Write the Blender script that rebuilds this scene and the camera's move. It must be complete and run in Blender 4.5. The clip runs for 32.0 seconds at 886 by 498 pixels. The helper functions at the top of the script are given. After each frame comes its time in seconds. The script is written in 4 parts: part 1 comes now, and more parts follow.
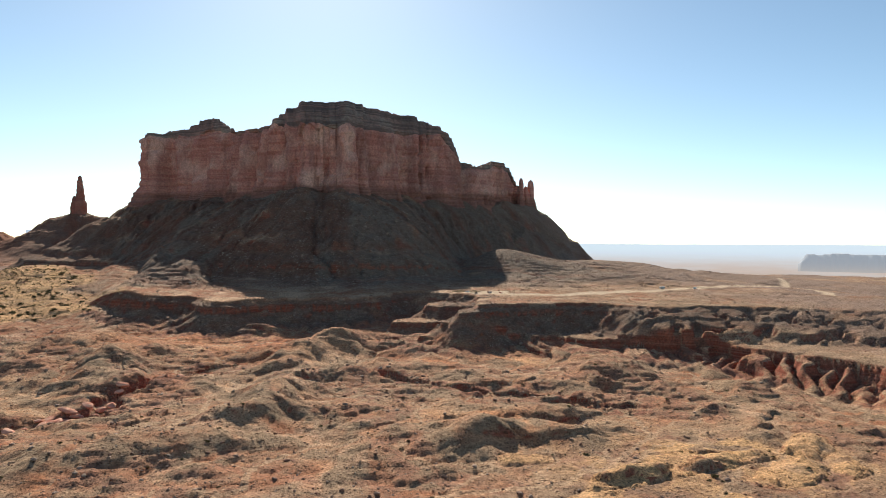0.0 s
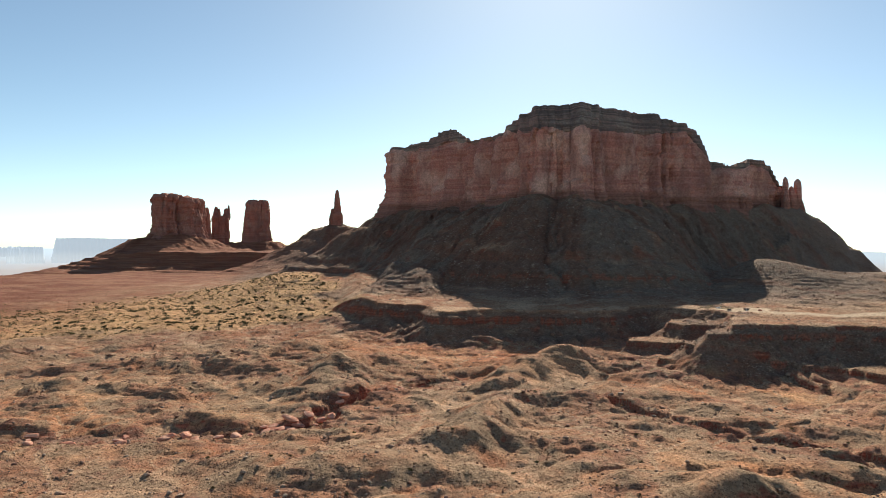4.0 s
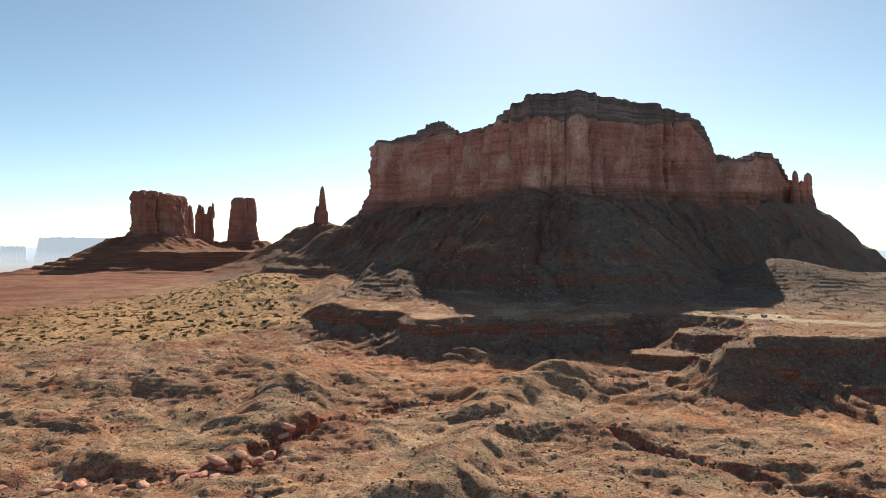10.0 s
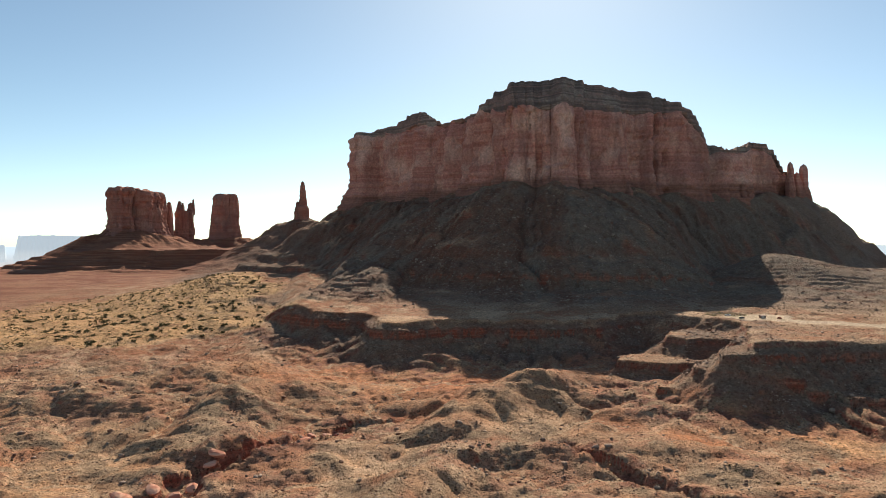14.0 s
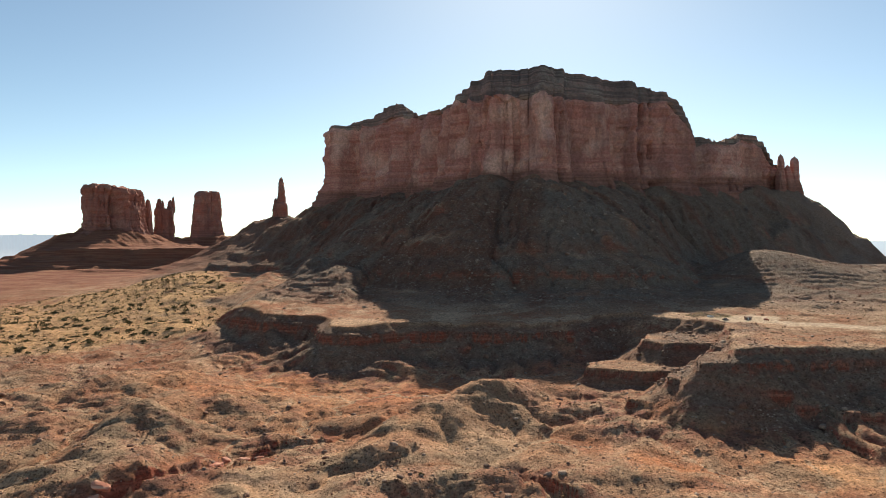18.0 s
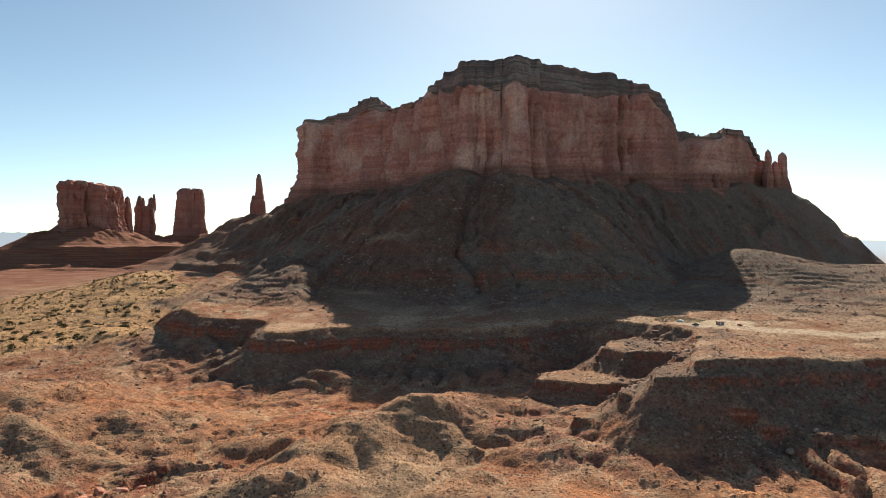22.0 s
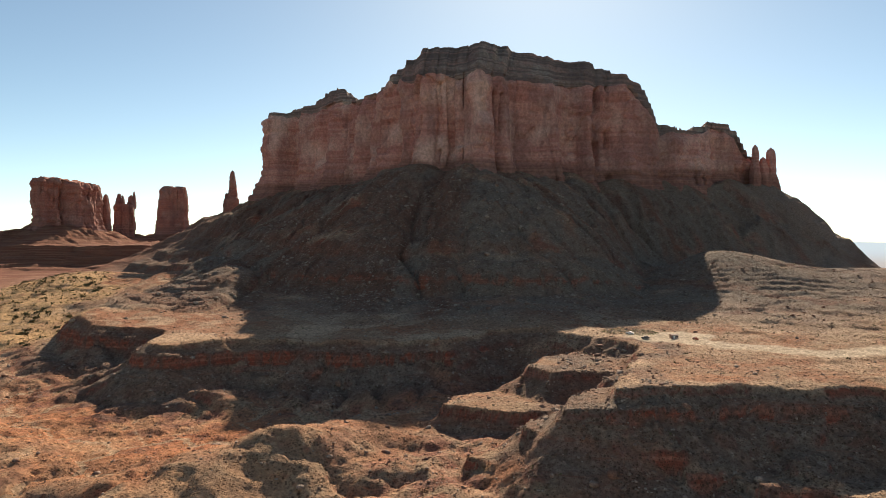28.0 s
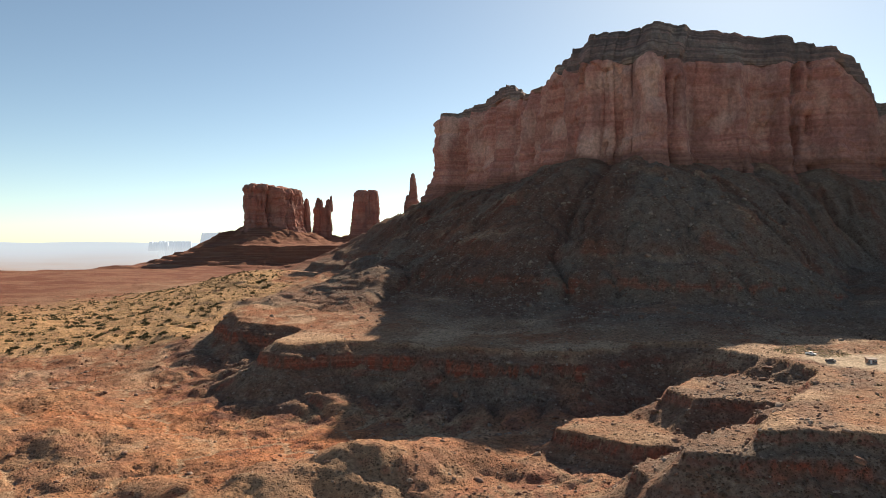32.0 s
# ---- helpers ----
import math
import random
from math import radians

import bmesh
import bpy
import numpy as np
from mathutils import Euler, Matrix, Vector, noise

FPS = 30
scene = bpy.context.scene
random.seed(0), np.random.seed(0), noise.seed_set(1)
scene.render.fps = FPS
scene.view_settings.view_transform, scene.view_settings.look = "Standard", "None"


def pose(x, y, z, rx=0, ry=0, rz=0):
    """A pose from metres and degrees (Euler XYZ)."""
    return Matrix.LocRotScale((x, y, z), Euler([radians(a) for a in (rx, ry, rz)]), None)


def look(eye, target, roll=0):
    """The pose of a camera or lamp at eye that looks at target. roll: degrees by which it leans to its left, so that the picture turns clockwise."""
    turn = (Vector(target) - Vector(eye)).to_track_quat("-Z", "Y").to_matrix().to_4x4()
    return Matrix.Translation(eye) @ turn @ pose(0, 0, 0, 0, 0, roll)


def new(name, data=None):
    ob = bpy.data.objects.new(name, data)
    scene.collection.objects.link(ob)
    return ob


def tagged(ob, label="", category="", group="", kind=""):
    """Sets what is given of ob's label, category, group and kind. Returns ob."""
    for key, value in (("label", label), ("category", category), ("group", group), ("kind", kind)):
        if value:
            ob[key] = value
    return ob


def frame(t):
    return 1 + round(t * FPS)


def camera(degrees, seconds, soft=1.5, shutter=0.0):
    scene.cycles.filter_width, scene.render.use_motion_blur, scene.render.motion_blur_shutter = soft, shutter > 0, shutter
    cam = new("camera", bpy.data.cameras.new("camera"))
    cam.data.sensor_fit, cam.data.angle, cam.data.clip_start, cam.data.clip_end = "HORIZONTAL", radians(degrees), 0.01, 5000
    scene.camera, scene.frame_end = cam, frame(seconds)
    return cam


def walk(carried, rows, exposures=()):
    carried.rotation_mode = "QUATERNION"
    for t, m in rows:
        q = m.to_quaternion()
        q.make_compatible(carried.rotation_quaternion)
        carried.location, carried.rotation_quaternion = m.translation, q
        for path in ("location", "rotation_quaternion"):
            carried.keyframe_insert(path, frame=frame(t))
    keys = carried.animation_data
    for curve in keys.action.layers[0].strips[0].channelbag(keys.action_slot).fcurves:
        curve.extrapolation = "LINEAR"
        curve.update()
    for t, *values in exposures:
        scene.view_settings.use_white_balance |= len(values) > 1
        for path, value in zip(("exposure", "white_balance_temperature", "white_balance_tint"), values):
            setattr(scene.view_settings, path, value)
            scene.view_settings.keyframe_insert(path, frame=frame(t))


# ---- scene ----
import itertools

cam = camera(65.73, 32.0, soft=0.7)

# ---- camera ----
# seconds, east, north, height, tilt, turn to the left, roll
PATH = (
    (0.0, -0.0, 0.0, 115.0, -0.47, -11.12, 0.29),
    (0.5, 3.6, 6.5, 115.2, -0.47, -4.89, 0.30),
    (1.0, 6.5, 13.2, 115.2, -0.41, -0.15, 0.29),
    (1.5, 9.0, 20.1, 115.1, -0.32, 4.54, 0.27),
    (2.0, 11.4, 27.3, 115.2, -0.22, 8.51, 0.23),
    (2.5, 13.2, 34.6, 115.3, -0.13, 8.66, 0.20),
    (3.0, 14.1, 42.0, 115.4, -0.04, 8.73, 0.18),
    (3.5, 14.4, 49.3, 115.6, 0.05, 8.77, 0.24),
    (5.5, 14.9, 79.7, 115.9, 0.20, 8.90, 0.38),
    (6.0, 15.0, 87.5, 116.2, 0.20, 8.90, 0.42),
    (6.5, 15.3, 95.3, 116.3, 0.19, 8.90, 0.39),
    (7.0, 15.6, 103.3, 116.4, 0.19, 8.88, 0.40),
    (7.5, 15.8, 111.2, 116.5, 0.18, 8.85, 0.39),
    (8.0, 16.1, 118.8, 116.5, 0.18, 8.79, 0.36),
    (8.5, 16.6, 126.4, 116.7, 0.12, 8.73, 0.31),
    (9.0, 17.3, 134.0, 116.7, 0.08, 8.68, 0.26),
    (9.5, 18.0, 141.5, 116.7, 0.06, 8.61, 0.22),
    (10.0, 18.9, 149.1, 116.7, 0.02, 8.52, 0.18),
    (10.5, 19.8, 156.9, 116.6, -0.02, 8.43, 0.14),
    (11.0, 20.9, 164.6, 116.4, -0.06, 8.33, 0.13),
    (11.5, 21.9, 172.5, 116.4, -0.10, 8.24, 0.10),
    (12.0, 23.0, 180.6, 116.4, -0.13, 8.14, 0.09),
    (12.5, 24.3, 188.4, 116.7, -0.19, 8.07, 0.04),
    (13.0, 26.1, 195.9, 116.7, -0.23, 8.00, -0.00),
    (13.5, 28.1, 203.3, 116.7, -0.24, 7.92, -0.06),
    (14.0, 30.4, 210.5, 116.6, -0.27, 7.86, -0.09),
    (14.5, 33.0, 218.0, 116.5, -0.30, 7.81, -0.13),
    (16.5, 44.0, 247.4, 115.6, -0.39, 7.57, -0.22),
    (17.0, 47.4, 254.5, 115.3, -0.40, 7.53, -0.26),
    (17.5, 51.0, 261.1, 115.1, -0.41, 7.48, -0.29),
    (18.0, 54.7, 267.7, 115.0, -0.44, 7.42, -0.31),
    (18.5, 58.6, 274.0, 114.9, -0.46, 7.35, -0.31),
    (19.0, 62.5, 280.4, 115.0, -0.50, 7.30, -0.33),
    (19.5, 66.6, 286.9, 115.0, -0.52, 7.26, -0.33),
    (20.0, 71.0, 293.7, 114.8, -0.56, 7.23, -0.32),
    (20.5, 75.5, 300.8, 114.6, -0.54, 7.23, -0.28),
    (21.0, 80.0, 307.9, 114.2, -0.54, 7.24, -0.26),
    (21.5, 84.3, 314.6, 114.0, -0.52, 7.22, -0.23),
    (22.0, 88.6, 321.0, 114.1, -0.54, 7.21, -0.22),
    (22.5, 92.9, 327.4, 114.1, -0.51, 7.21, -0.19),
    (23.0, 97.4, 333.7, 114.2, -0.52, 7.22, -0.16),
    (23.5, 101.8, 339.9, 114.2, -0.52, 7.25, -0.13),
    (24.0, 106.3, 346.4, 114.1, -0.53, 7.27, -0.12),
    (24.5, 110.8, 352.9, 114.1, -0.54, 7.31, -0.11),
    (25.0, 115.4, 359.5, 114.0, -0.52, 7.35, -0.09),
    (25.5, 119.8, 365.9, 113.8, -0.50, 7.38, -0.06),
    (27.5, 136.8, 390.5, 113.7, -0.51, 7.53, 0.01),
    (28.0, 140.7, 396.3, 113.6, -0.51, 7.56, 0.01),
    (28.5, 144.3, 402.3, 113.5, -0.52, 10.87, -0.03),
    (29.0, 148.4, 408.6, 113.3, -0.51, 18.03, 0.01),
    (29.5, 152.6, 415.0, 112.7, -0.50, 22.69, -0.03),
    (30.0, 156.6, 421.7, 112.2, -0.48, 23.48, -0.00),
    (30.5, 160.5, 428.3, 112.1, -0.45, 23.53, 0.03),
    (31.0, 164.2, 434.9, 112.1, -0.44, 23.59, 0.06),
    (31.5, 167.8, 441.5, 112.2, -0.44, 23.65, 0.10),
    (32.0, 171.4, 448.3, 112.3, -0.42, 23.67, 0.12),
)
walk(cam, [(t, pose(x, y, z, 90 + tilt, 0, turn) @ pose(0, 0, 0, 0, 0, roll)) for t, x, y, z, tilt, turn, roll in PATH],
     ((0.0, 0.33, 6750, 7), (2.0, 0.28, 6850, 7), (12.0, 0.26, 7000, 7), (20.0, 0.28, 7100, 8), (28.0, 0.28, 7250, 8), (30.0, 0.28, 7350, 11), (32.0, 0.28, 7350, 11)))
# ---- end of camera ----

# ---- world, sun, exposure ----
SUN_TURN, SUN_HEIGHT = 1.0, 31.5   # degrees east of north, above the horizon
world = bpy.data.worlds.new("sky")
scene.world = world
world.use_nodes = True
_nt = world.node_tree
_sky = _nt.nodes.new("ShaderNodeTexSky")
_sky.sky_type = "NISHITA"
_sky.sun_disc = False
_sky.sun_elevation = radians(SUN_HEIGHT)
_sky.sun_rotation = radians(SUN_TURN)
_sky.altitude = 1600
_sky.air_density, _sky.dust_density, _sky.ozone_density = 0.8, 0.7, 0.6
_tint = _nt.nodes.new("ShaderNodeMix")
_tint.data_type, _tint.blend_type = "RGBA", "MULTIPLY"
_tint.inputs[0].default_value = 1.0
_tint.inputs[7].default_value = (0.92, 1.0, 0.96, 1)
_nt.links.new(_sky.outputs[0], _tint.inputs[6])
_nt.links.new(_tint.outputs[2], _nt.nodes["Background"].inputs[0])
_nt.nodes["Background"].inputs[1].default_value = 0.118
sun = new("sun", bpy.data.lights.new("sun", "SUN"))
sun.data.energy, sun.data.angle, sun.data.color = 5.9, radians(0.5), (1.0, 0.93, 0.82)
_a, _e = radians(SUN_TURN), radians(SUN_HEIGHT)
sun.matrix_world = look((0, 0, 0), (-math.sin(_a) * math.cos(_e), -math.cos(_a) * math.cos(_e), -math.sin(_e)))



# ---- noise ----
def hashed(ix, iy, seed):
    n = (ix.astype(np.int64) * 374761393 + iy.astype(np.int64) * 668265263 + seed * 974634777) & 0xFFFFFFFF
    n = ((n ^ (n >> 13)) * 1274126177) & 0xFFFFFFFF
    return ((n ^ (n >> 16)) & 0xFFFFFF) / float(0x1000000)


def perlin(x, y, seed=0):
    x, y = np.broadcast_arrays(np.asarray(x, float), np.asarray(y, float))
    if not x.size:
        return x
    ix, iy = np.floor(x), np.floor(y)
    fx, fy = x - ix, y - iy
    ux, uy = fx * fx * fx * (fx * (fx * 6 - 15) + 10), fy * fy * fy * (fy * (fy * 6 - 15) + 10)
    x0, y0 = ix.min(), iy.min()
    wide, deep = int(ix.max() - x0) + 2, int(iy.max() - y0) + 2
    if wide * deep < x.size:   # a small lattice is worked out once
        g = hashed(*np.meshgrid(x0 + np.arange(wide), y0 + np.arange(deep)), seed).ravel() * (2 * math.pi)
        gc, gs = np.cos(g), np.sin(g)
        k = ((iy - y0) * wide + (ix - x0)).astype(np.int64)

        def corner(a, b):
            q = k + (b * wide + a)
            return gc[q] * (fx - a) + gs[q] * (fy - b)
    else:
        def corner(a, b):
            g = hashed(ix + a, iy + b, seed) * (2 * math.pi)
            return np.cos(g) * (fx - a) + np.sin(g) * (fy - b)
    lo = corner(0, 0) * (1 - ux) + corner(1, 0) * ux
    hi = corner(0, 1) * (1 - ux) + corner(1, 1) * ux
    return (lo * (1 - uy) + hi * uy) * 1.5


def fbm(x, y, octaves=4, seed=0, gain=0.5):
    x, y = np.asarray(x, float), np.asarray(y, float)
    total, amp = 0.0, 1.0
    for k in range(octaves):
        total = total + amp * perlin(x, y, seed + k * 17)
        x, y, amp = x * 2.03 + 11.3, y * 2.03 - 7.1, amp * gain
    return total


def ridged(x, y, octaves=3, seed=0, gain=0.5):
    x, y = np.asarray(x, float), np.asarray(y, float)
    total, amp = 0.0, 1.0
    for k in range(octaves):
        total = total + amp * (1 - 2 * np.abs(perlin(x, y, seed + k * 23)))
        x, y, amp = x * 2.1 + 5.7, y * 2.1 + 3.3, amp * gain
    return total


def ramp(v, points):
    return np.interp(v, [p[0] for p in points], [p[1] for p in points])


def smooth(v, a, b):
    u = np.clip((v - a) / (b - a), 0, 1)
    return u * u * (3 - 2 * u)


def to_polyline(x, y, line, closed=False):
    """Distance to a polyline, and the length along it of the nearest point."""
    best, along, run = np.full(np.shape(x), 1e9), np.zeros(np.shape(x)), 0.0
    pts = list(line) + ([line[0]] if closed else [])
    for (ax, ay), (bx, by) in zip(pts, pts[1:]):
        dx, dy = bx - ax, by - ay
        size = math.hypot(dx, dy)
        u = np.clip(((x - ax) * dx + (y - ay) * dy) / (size * size), 0, 1)
        d = np.hypot(x - ax - u * dx, y - ay - u * dy)
        near = d < best
        best, along = np.where(near, d, best), np.where(near, run + u * size, along)
        run += size
    return best, along


def inside(x, y, line):
    odd = np.zeros(np.shape(x), bool)
    for (ax, ay), (bx, by) in zip(line, list(line[1:]) + [line[0]]):
        if ay == by:
            continue
        odd ^= ((ay > y) != (by > y)) & (x < (bx - ax) * (y - ay) / (by - ay) + ax)
    return odd


def rounded(line, step, passes=2):
    """A closed outline with its corners cut and even steps along it."""
    p = np.array(line, float)
    for _ in range(passes):
        q = np.roll(p, -1, 0)
        p = np.stack([0.75 * p + 0.25 * q, 0.25 * p + 0.75 * q], 1).reshape(-1, 2)
    q = np.vstack([p, p[:1]])
    run = np.concatenate([[0], np.cumsum(np.hypot(*np.diff(q, axis=0).T))])
    n = max(12, int(run[-1] / step))
    s = np.linspace(0, run[-1], n, endpoint=False)
    return np.stack([np.interp(s, run, q[:, 0]), np.interp(s, run, q[:, 1])], 1), s


# ---- landform plan ----
BUTTE = ((-378, 1652), (-352, 1632), (-262, 1590), (-165, 1500), (-92, 1392), (-48, 1310), (8, 1262), (78, 1260),
         (122, 1308), (152, 1366), (230, 1402), (318, 1446), (400, 1484), (470, 1526), (522, 1556), (508, 1594), (390, 1660),
         (240, 1740), (40, 1780), (-180, 1790), (-330, 1740))


def block(cx, cy, half_wide, half_deep, turn, power=3.0, n=20):
    """A rounded block in plan."""
    c, s = math.cos(radians(turn)), math.sin(radians(turn))
    out = []
    for k in range(n):
        a = 2 * math.pi * k / n
        u = half_wide * math.copysign(abs(math.cos(a)) ** (2 / power), math.cos(a))
        v = half_deep * math.copysign(abs(math.sin(a)) ** (2 / power), math.sin(a))
        out.append((cx + u * c - v * s, cy + u * s + v * c))
    return tuple(out)


CASTLE = ((-1338, 2258), (-1304, 2262), (-1278, 2310), (-1262, 2380), (-1268, 2450), (-1290, 2520), (-1322, 2560), (-1372, 2560), (-1410, 2480),
          (-1412, 2370), (-1390, 2290))
RABBIT = block(-1300, 2670, 37, 30, 26)
TOWER = block(-1256, 2930, 49, 45, 24, 4.0)
SPIRE = block(-623, 2058, 22, 20, 20, 2.4)
RIM = ((-420, 1120), (-330, 1010), (-268, 945), (-228, 908), (-192, 880), (-160, 884), (-131, 876), (-118, 842), (-110, 812), (-92, 806),
       (-76, 818), (-64, 836), (-28, 842), (30, 842), (78, 852), (112, 888), (146, 896), (186, 862), (204, 838), (200, 800), (188, 760),
       (180, 722), (177, 700), (204, 708), (232, 722), (262, 716), (292, 720), (318, 700), (340, 668), (376, 660), (456, 650), (548, 586),
       (700, 500), (900, 420))
LOW_RIM = ((112, 694), (124, 686), (152, 682), (200, 676), (250, 668), (276, 640), (298, 644), (322, 628), (352, 612), (384, 600), (398, 556),
           (420, 520), (440, 480), (446, 430), (480, 330), (520, 100))
NOSES = (  # outline, height of the top, height of its broken edge
    (((134, 800), (150, 786), (186, 792), (215, 800), (215, 850), (170, 862), (146, 835)), 41.0, 4.5),
    (((92, 760), (108, 752), (134, 744), (150, 752), (160, 790), (120, 800), (98, 782)), 27.5, 6.0),
    (((156, 692), (176, 694), (190, 712), (190, 745), (168, 735), (156, 712)), 43.5, 3.5),
    (((136, 693), (152, 689), (157, 706), (140, 711)), 33.5, 6.0))
SAND = ((-225, 905), (-320, 850), (-470, 770), (-700, 690), (-860, 860), (-640, 1130), (-480, 1255), (-330, 1150), (-290, 1010))
PLATFORMS = (  # x, y, half length, half width, height, turn: low gravel-capped slabs with a broken front
    (150, 455, 66, 27, 6.5, 8), (72, 526, 27, 15, 5, -10), (138, 545, 48, 16, 5, 5), (196, 490, 30, 18, 6, 20), (-205, 505, 62, 22, 6, 12),
    (-120, 470, 34, 18, 5, 40), (-290, 560, 50, 22, 5, -10), (-30, 610, 30, 16, 4, 30), (10, 470, 40, 18, 4.5, -15), (-345, 470, 45, 20, 5, 0),
    (175, 335, 42, 16, 7, 0), (150, 402, 40, 14, 6, 5), (235, 348, 45, 17, 6, 20), (265, 312, 40, 18, 8, 35), (300, 420, 55, 14, 6, 50))
BENCH = RIM + ((1500, 420), (1500, 1600), (-420, 1600))
LOW_BENCH = LOW_RIM + ((1500, 100), (1500, 700), (140, 722))
WEST_MESA = ((-1440, 2180), (-1350, 2085), (-1180, 2075), (-1010, 2140), (-860, 2240), (-770, 2400), (-800, 2900), (-1100, 3150),
             (-1420, 3100), (-1500, 2700), (-1470, 2400))
WEST_RIM = ((-1750, 1790), (-1407, 1861), (-1330, 2010), (-1024, 1990), (-820, 1850), (-629, 1722), (-520, 1600))
ROAD = ((212, 872), (245, 846), (300, 802), (400, 835), (511, 876), (700, 940), (950, 990))
HIGHWAY = ((650, 757), (680, 800), (761, 946), (850, 1090), (972, 1276))
GULLY = ((-330, 440), (-250, 455), (-182, 474), (-147, 502), (-130, 547), (-96, 610), (-60, 640))
GULLY_EAST = ((230, 455), (160, 498), (104, 532), (76, 560), (52, 592))
SLICKROCK = ((160, 324, 27, 12, 9, 20), (207, 346, 30, 12, 8, -10), (252, 318, 27, 14, 10, 30), (118, 362, 17, 8, 5, 0), (288, 352, 30, 13, 9, 40),
             (130, 300, 24, 10, 7, 35), (318, 300, 30, 14, 10, 60))
MOUNDS = (  # x, y, half length, half width, height, turn
    (22, 695, 75, 26, 17, 55), (-218, 700, 62, 36, 17, 20), (-160, 655, 55, 28, 13, 60), (-18, 525, 62, 24, 14, 80),
    (-115, 560, 48, 26, 11, 30), (60, 585, 60, 16, 8, 10), (-55, 440, 60, 28, 12, 60), (-300, 640, 65, 35, 12, 0),
    (110, 400, 50, 22, 9, 25), (250, 560, 50, 30, 9, 40), (-130, 400, 45, 24, 9, 100), (40, 395, 40, 22, 8, 70))


def land(x, y):
    """The large forms, and the masks of what covers them."""
    wide = fbm(x / 160, y / 160, 3, 3)
    low = -2 + 0.055 * (y - 450)
    low = np.where(low > 30, 30 + 22 * np.tanh((low - 30) / 22), low)
    far = smooth(np.hypot(x, y), 1500, 2600)
    low = low * (1 - far) + (40 + 6 * wide) * far
    z = low + 3.0 * wide * (1 - far)
    dm, _ = to_polyline(x, y, WEST_RIM)
    dm = np.where(inside(x, y, WEST_RIM + ((-520, 3300), (-1750, 3300))), dm, -dm) + 22 * fbm(x / 90, y / 90, 4, 21)
    step_up = ramp(dm, ((-45, 0), (-30, 2), (-22, 6), (-8, 7.5), (0, 12), (40, 13)))
    z = z + step_up * smooth(-x, 480, 620)
    dp, _ = to_polyline(x, y, WEST_MESA, True)
    dp = np.where(inside(x, y, WEST_MESA), dp, -dp) + 14 * fbm(x / 70, y / 70, 3, 23)
    shelf = ramp(dp, ((-62, 0), (-40, 6), (-35, 18), (-15, 23), (-10, 36), (0, 40), (4, 52), (60, 54)))
    z = z + shelf
    z = z - 135 * np.maximum(smooth(-x, 1000, 1500) * smooth(-dp, 120, 450) * smooth(np.hypot(x, y), 2250, 2750), smooth(np.hypot(x, y), 1750, 3200) * smooth(x, 350, 800))
    sand = np.zeros_like(z)
    gravel = np.zeros_like(z)
    # mounds
    for mx, my, a, b, h, turn in MOUNDS:
        c, s = math.cos(radians(turn)), math.sin(radians(turn))
        u, v = ((x - mx) * c + (y - my) * s) / a, (-(x - mx) * s + (y - my) * c) / b
        g = np.exp(-(u * u + v * v))
        z = z + h * g
        gravel = np.maximum(gravel, smooth(g, 0.25, 0.6) * (h < 15))
    gravel = np.maximum(gravel, 0.85 * smooth(fbm(x / 95, y / 70, 3, 143) + 0.25 * smooth(-x, 60, 260), 0.02, 0.3) * (1 - smooth(y, 760, 860)))
    jag = 2.6 * fbm(x / 12, y / 12, 3, 141) + 5 * fbm(x / 35, y / 35, 2, 142)
    for mx, my, a, b, h, turn in PLATFORMS:
        c, s = math.cos(radians(turn)), math.sin(radians(turn))
        u, v = (x - mx) * c + (y - my) * s, -(x - mx) * s + (y - my) * c
        e = (1 - np.hypot(u / a, v / b)) * b + jag
        z = z + h * smooth(e, 0, 3.0) * (0.7 + 0.3 * smooth(e, 3, 14)) * smooth(b * 0.6 - v, 0, b * 1.3)
        gravel = np.maximum(gravel, smooth(e, 1.5, 4))
    slick = np.zeros_like(z)
    for mx, my, a, b, h, turn in SLICKROCK:   # pale rounded domes
        c, s = math.cos(radians(turn)), math.sin(radians(turn))
        u, v = (x - mx) * c + (y - my) * s, -(x - mx) * s + (y - my) * c
        q = 1 - np.hypot(u / a, v / b) ** 2 + 0.35 * fbm(x / 14, y / 14, 3, 145)
        z = z + h * np.sqrt(np.clip(q, 0, 1.2))
        gravel = gravel * (1 - smooth(q, -0.2, 0.2))
        sand = np.maximum(sand, 0.85 * smooth(q, -0.1, 0.2))
        slick = np.maximum(slick, smooth(q, -0.3, 0.1))
    near = np.exp(-(np.maximum(y - 900, 0) / 300) ** 2) * np.exp(-(np.maximum(np.abs(x) - 600, 0) / 300) ** 2)
    # gullies and hummocks of the wash
    warp_x, warp_y = x + 14 * fbm(x / 40, y / 40, 3, 31), y + 14 * fbm(x / 40 + 9, y / 40, 3, 32)
    cut = ridged(warp_x / 55, warp_y / 38, 4, 41)
    z = z + near * (2.6 * fbm(x / 48, y / 42, 3, 51) - 1.6 * np.clip(cut - 0.3, 0, 2))
    # gravel hills with sharp valleys between them
    hill = np.abs(perlin(warp_x / 62, warp_y / 54, 43)) + 0.3 * np.abs(perlin(warp_x / 27, warp_y / 25, 44))
    flat_ = np.exp(-(((x + 60) / 125) ** 2 + ((y - 735) / 62) ** 2)) + np.exp(-(((x - 210) / 150) ** 2 + ((y - 606) / 42) ** 2))
    hilly = (1 - smooth(y, 700, 800)) * (1 - smooth(np.abs(x), 420, 620)) * (1 - smooth(flat_, 0.2, 0.6)) * (1 - slick)
    z = z + hilly * (9.5 * hill - 3)
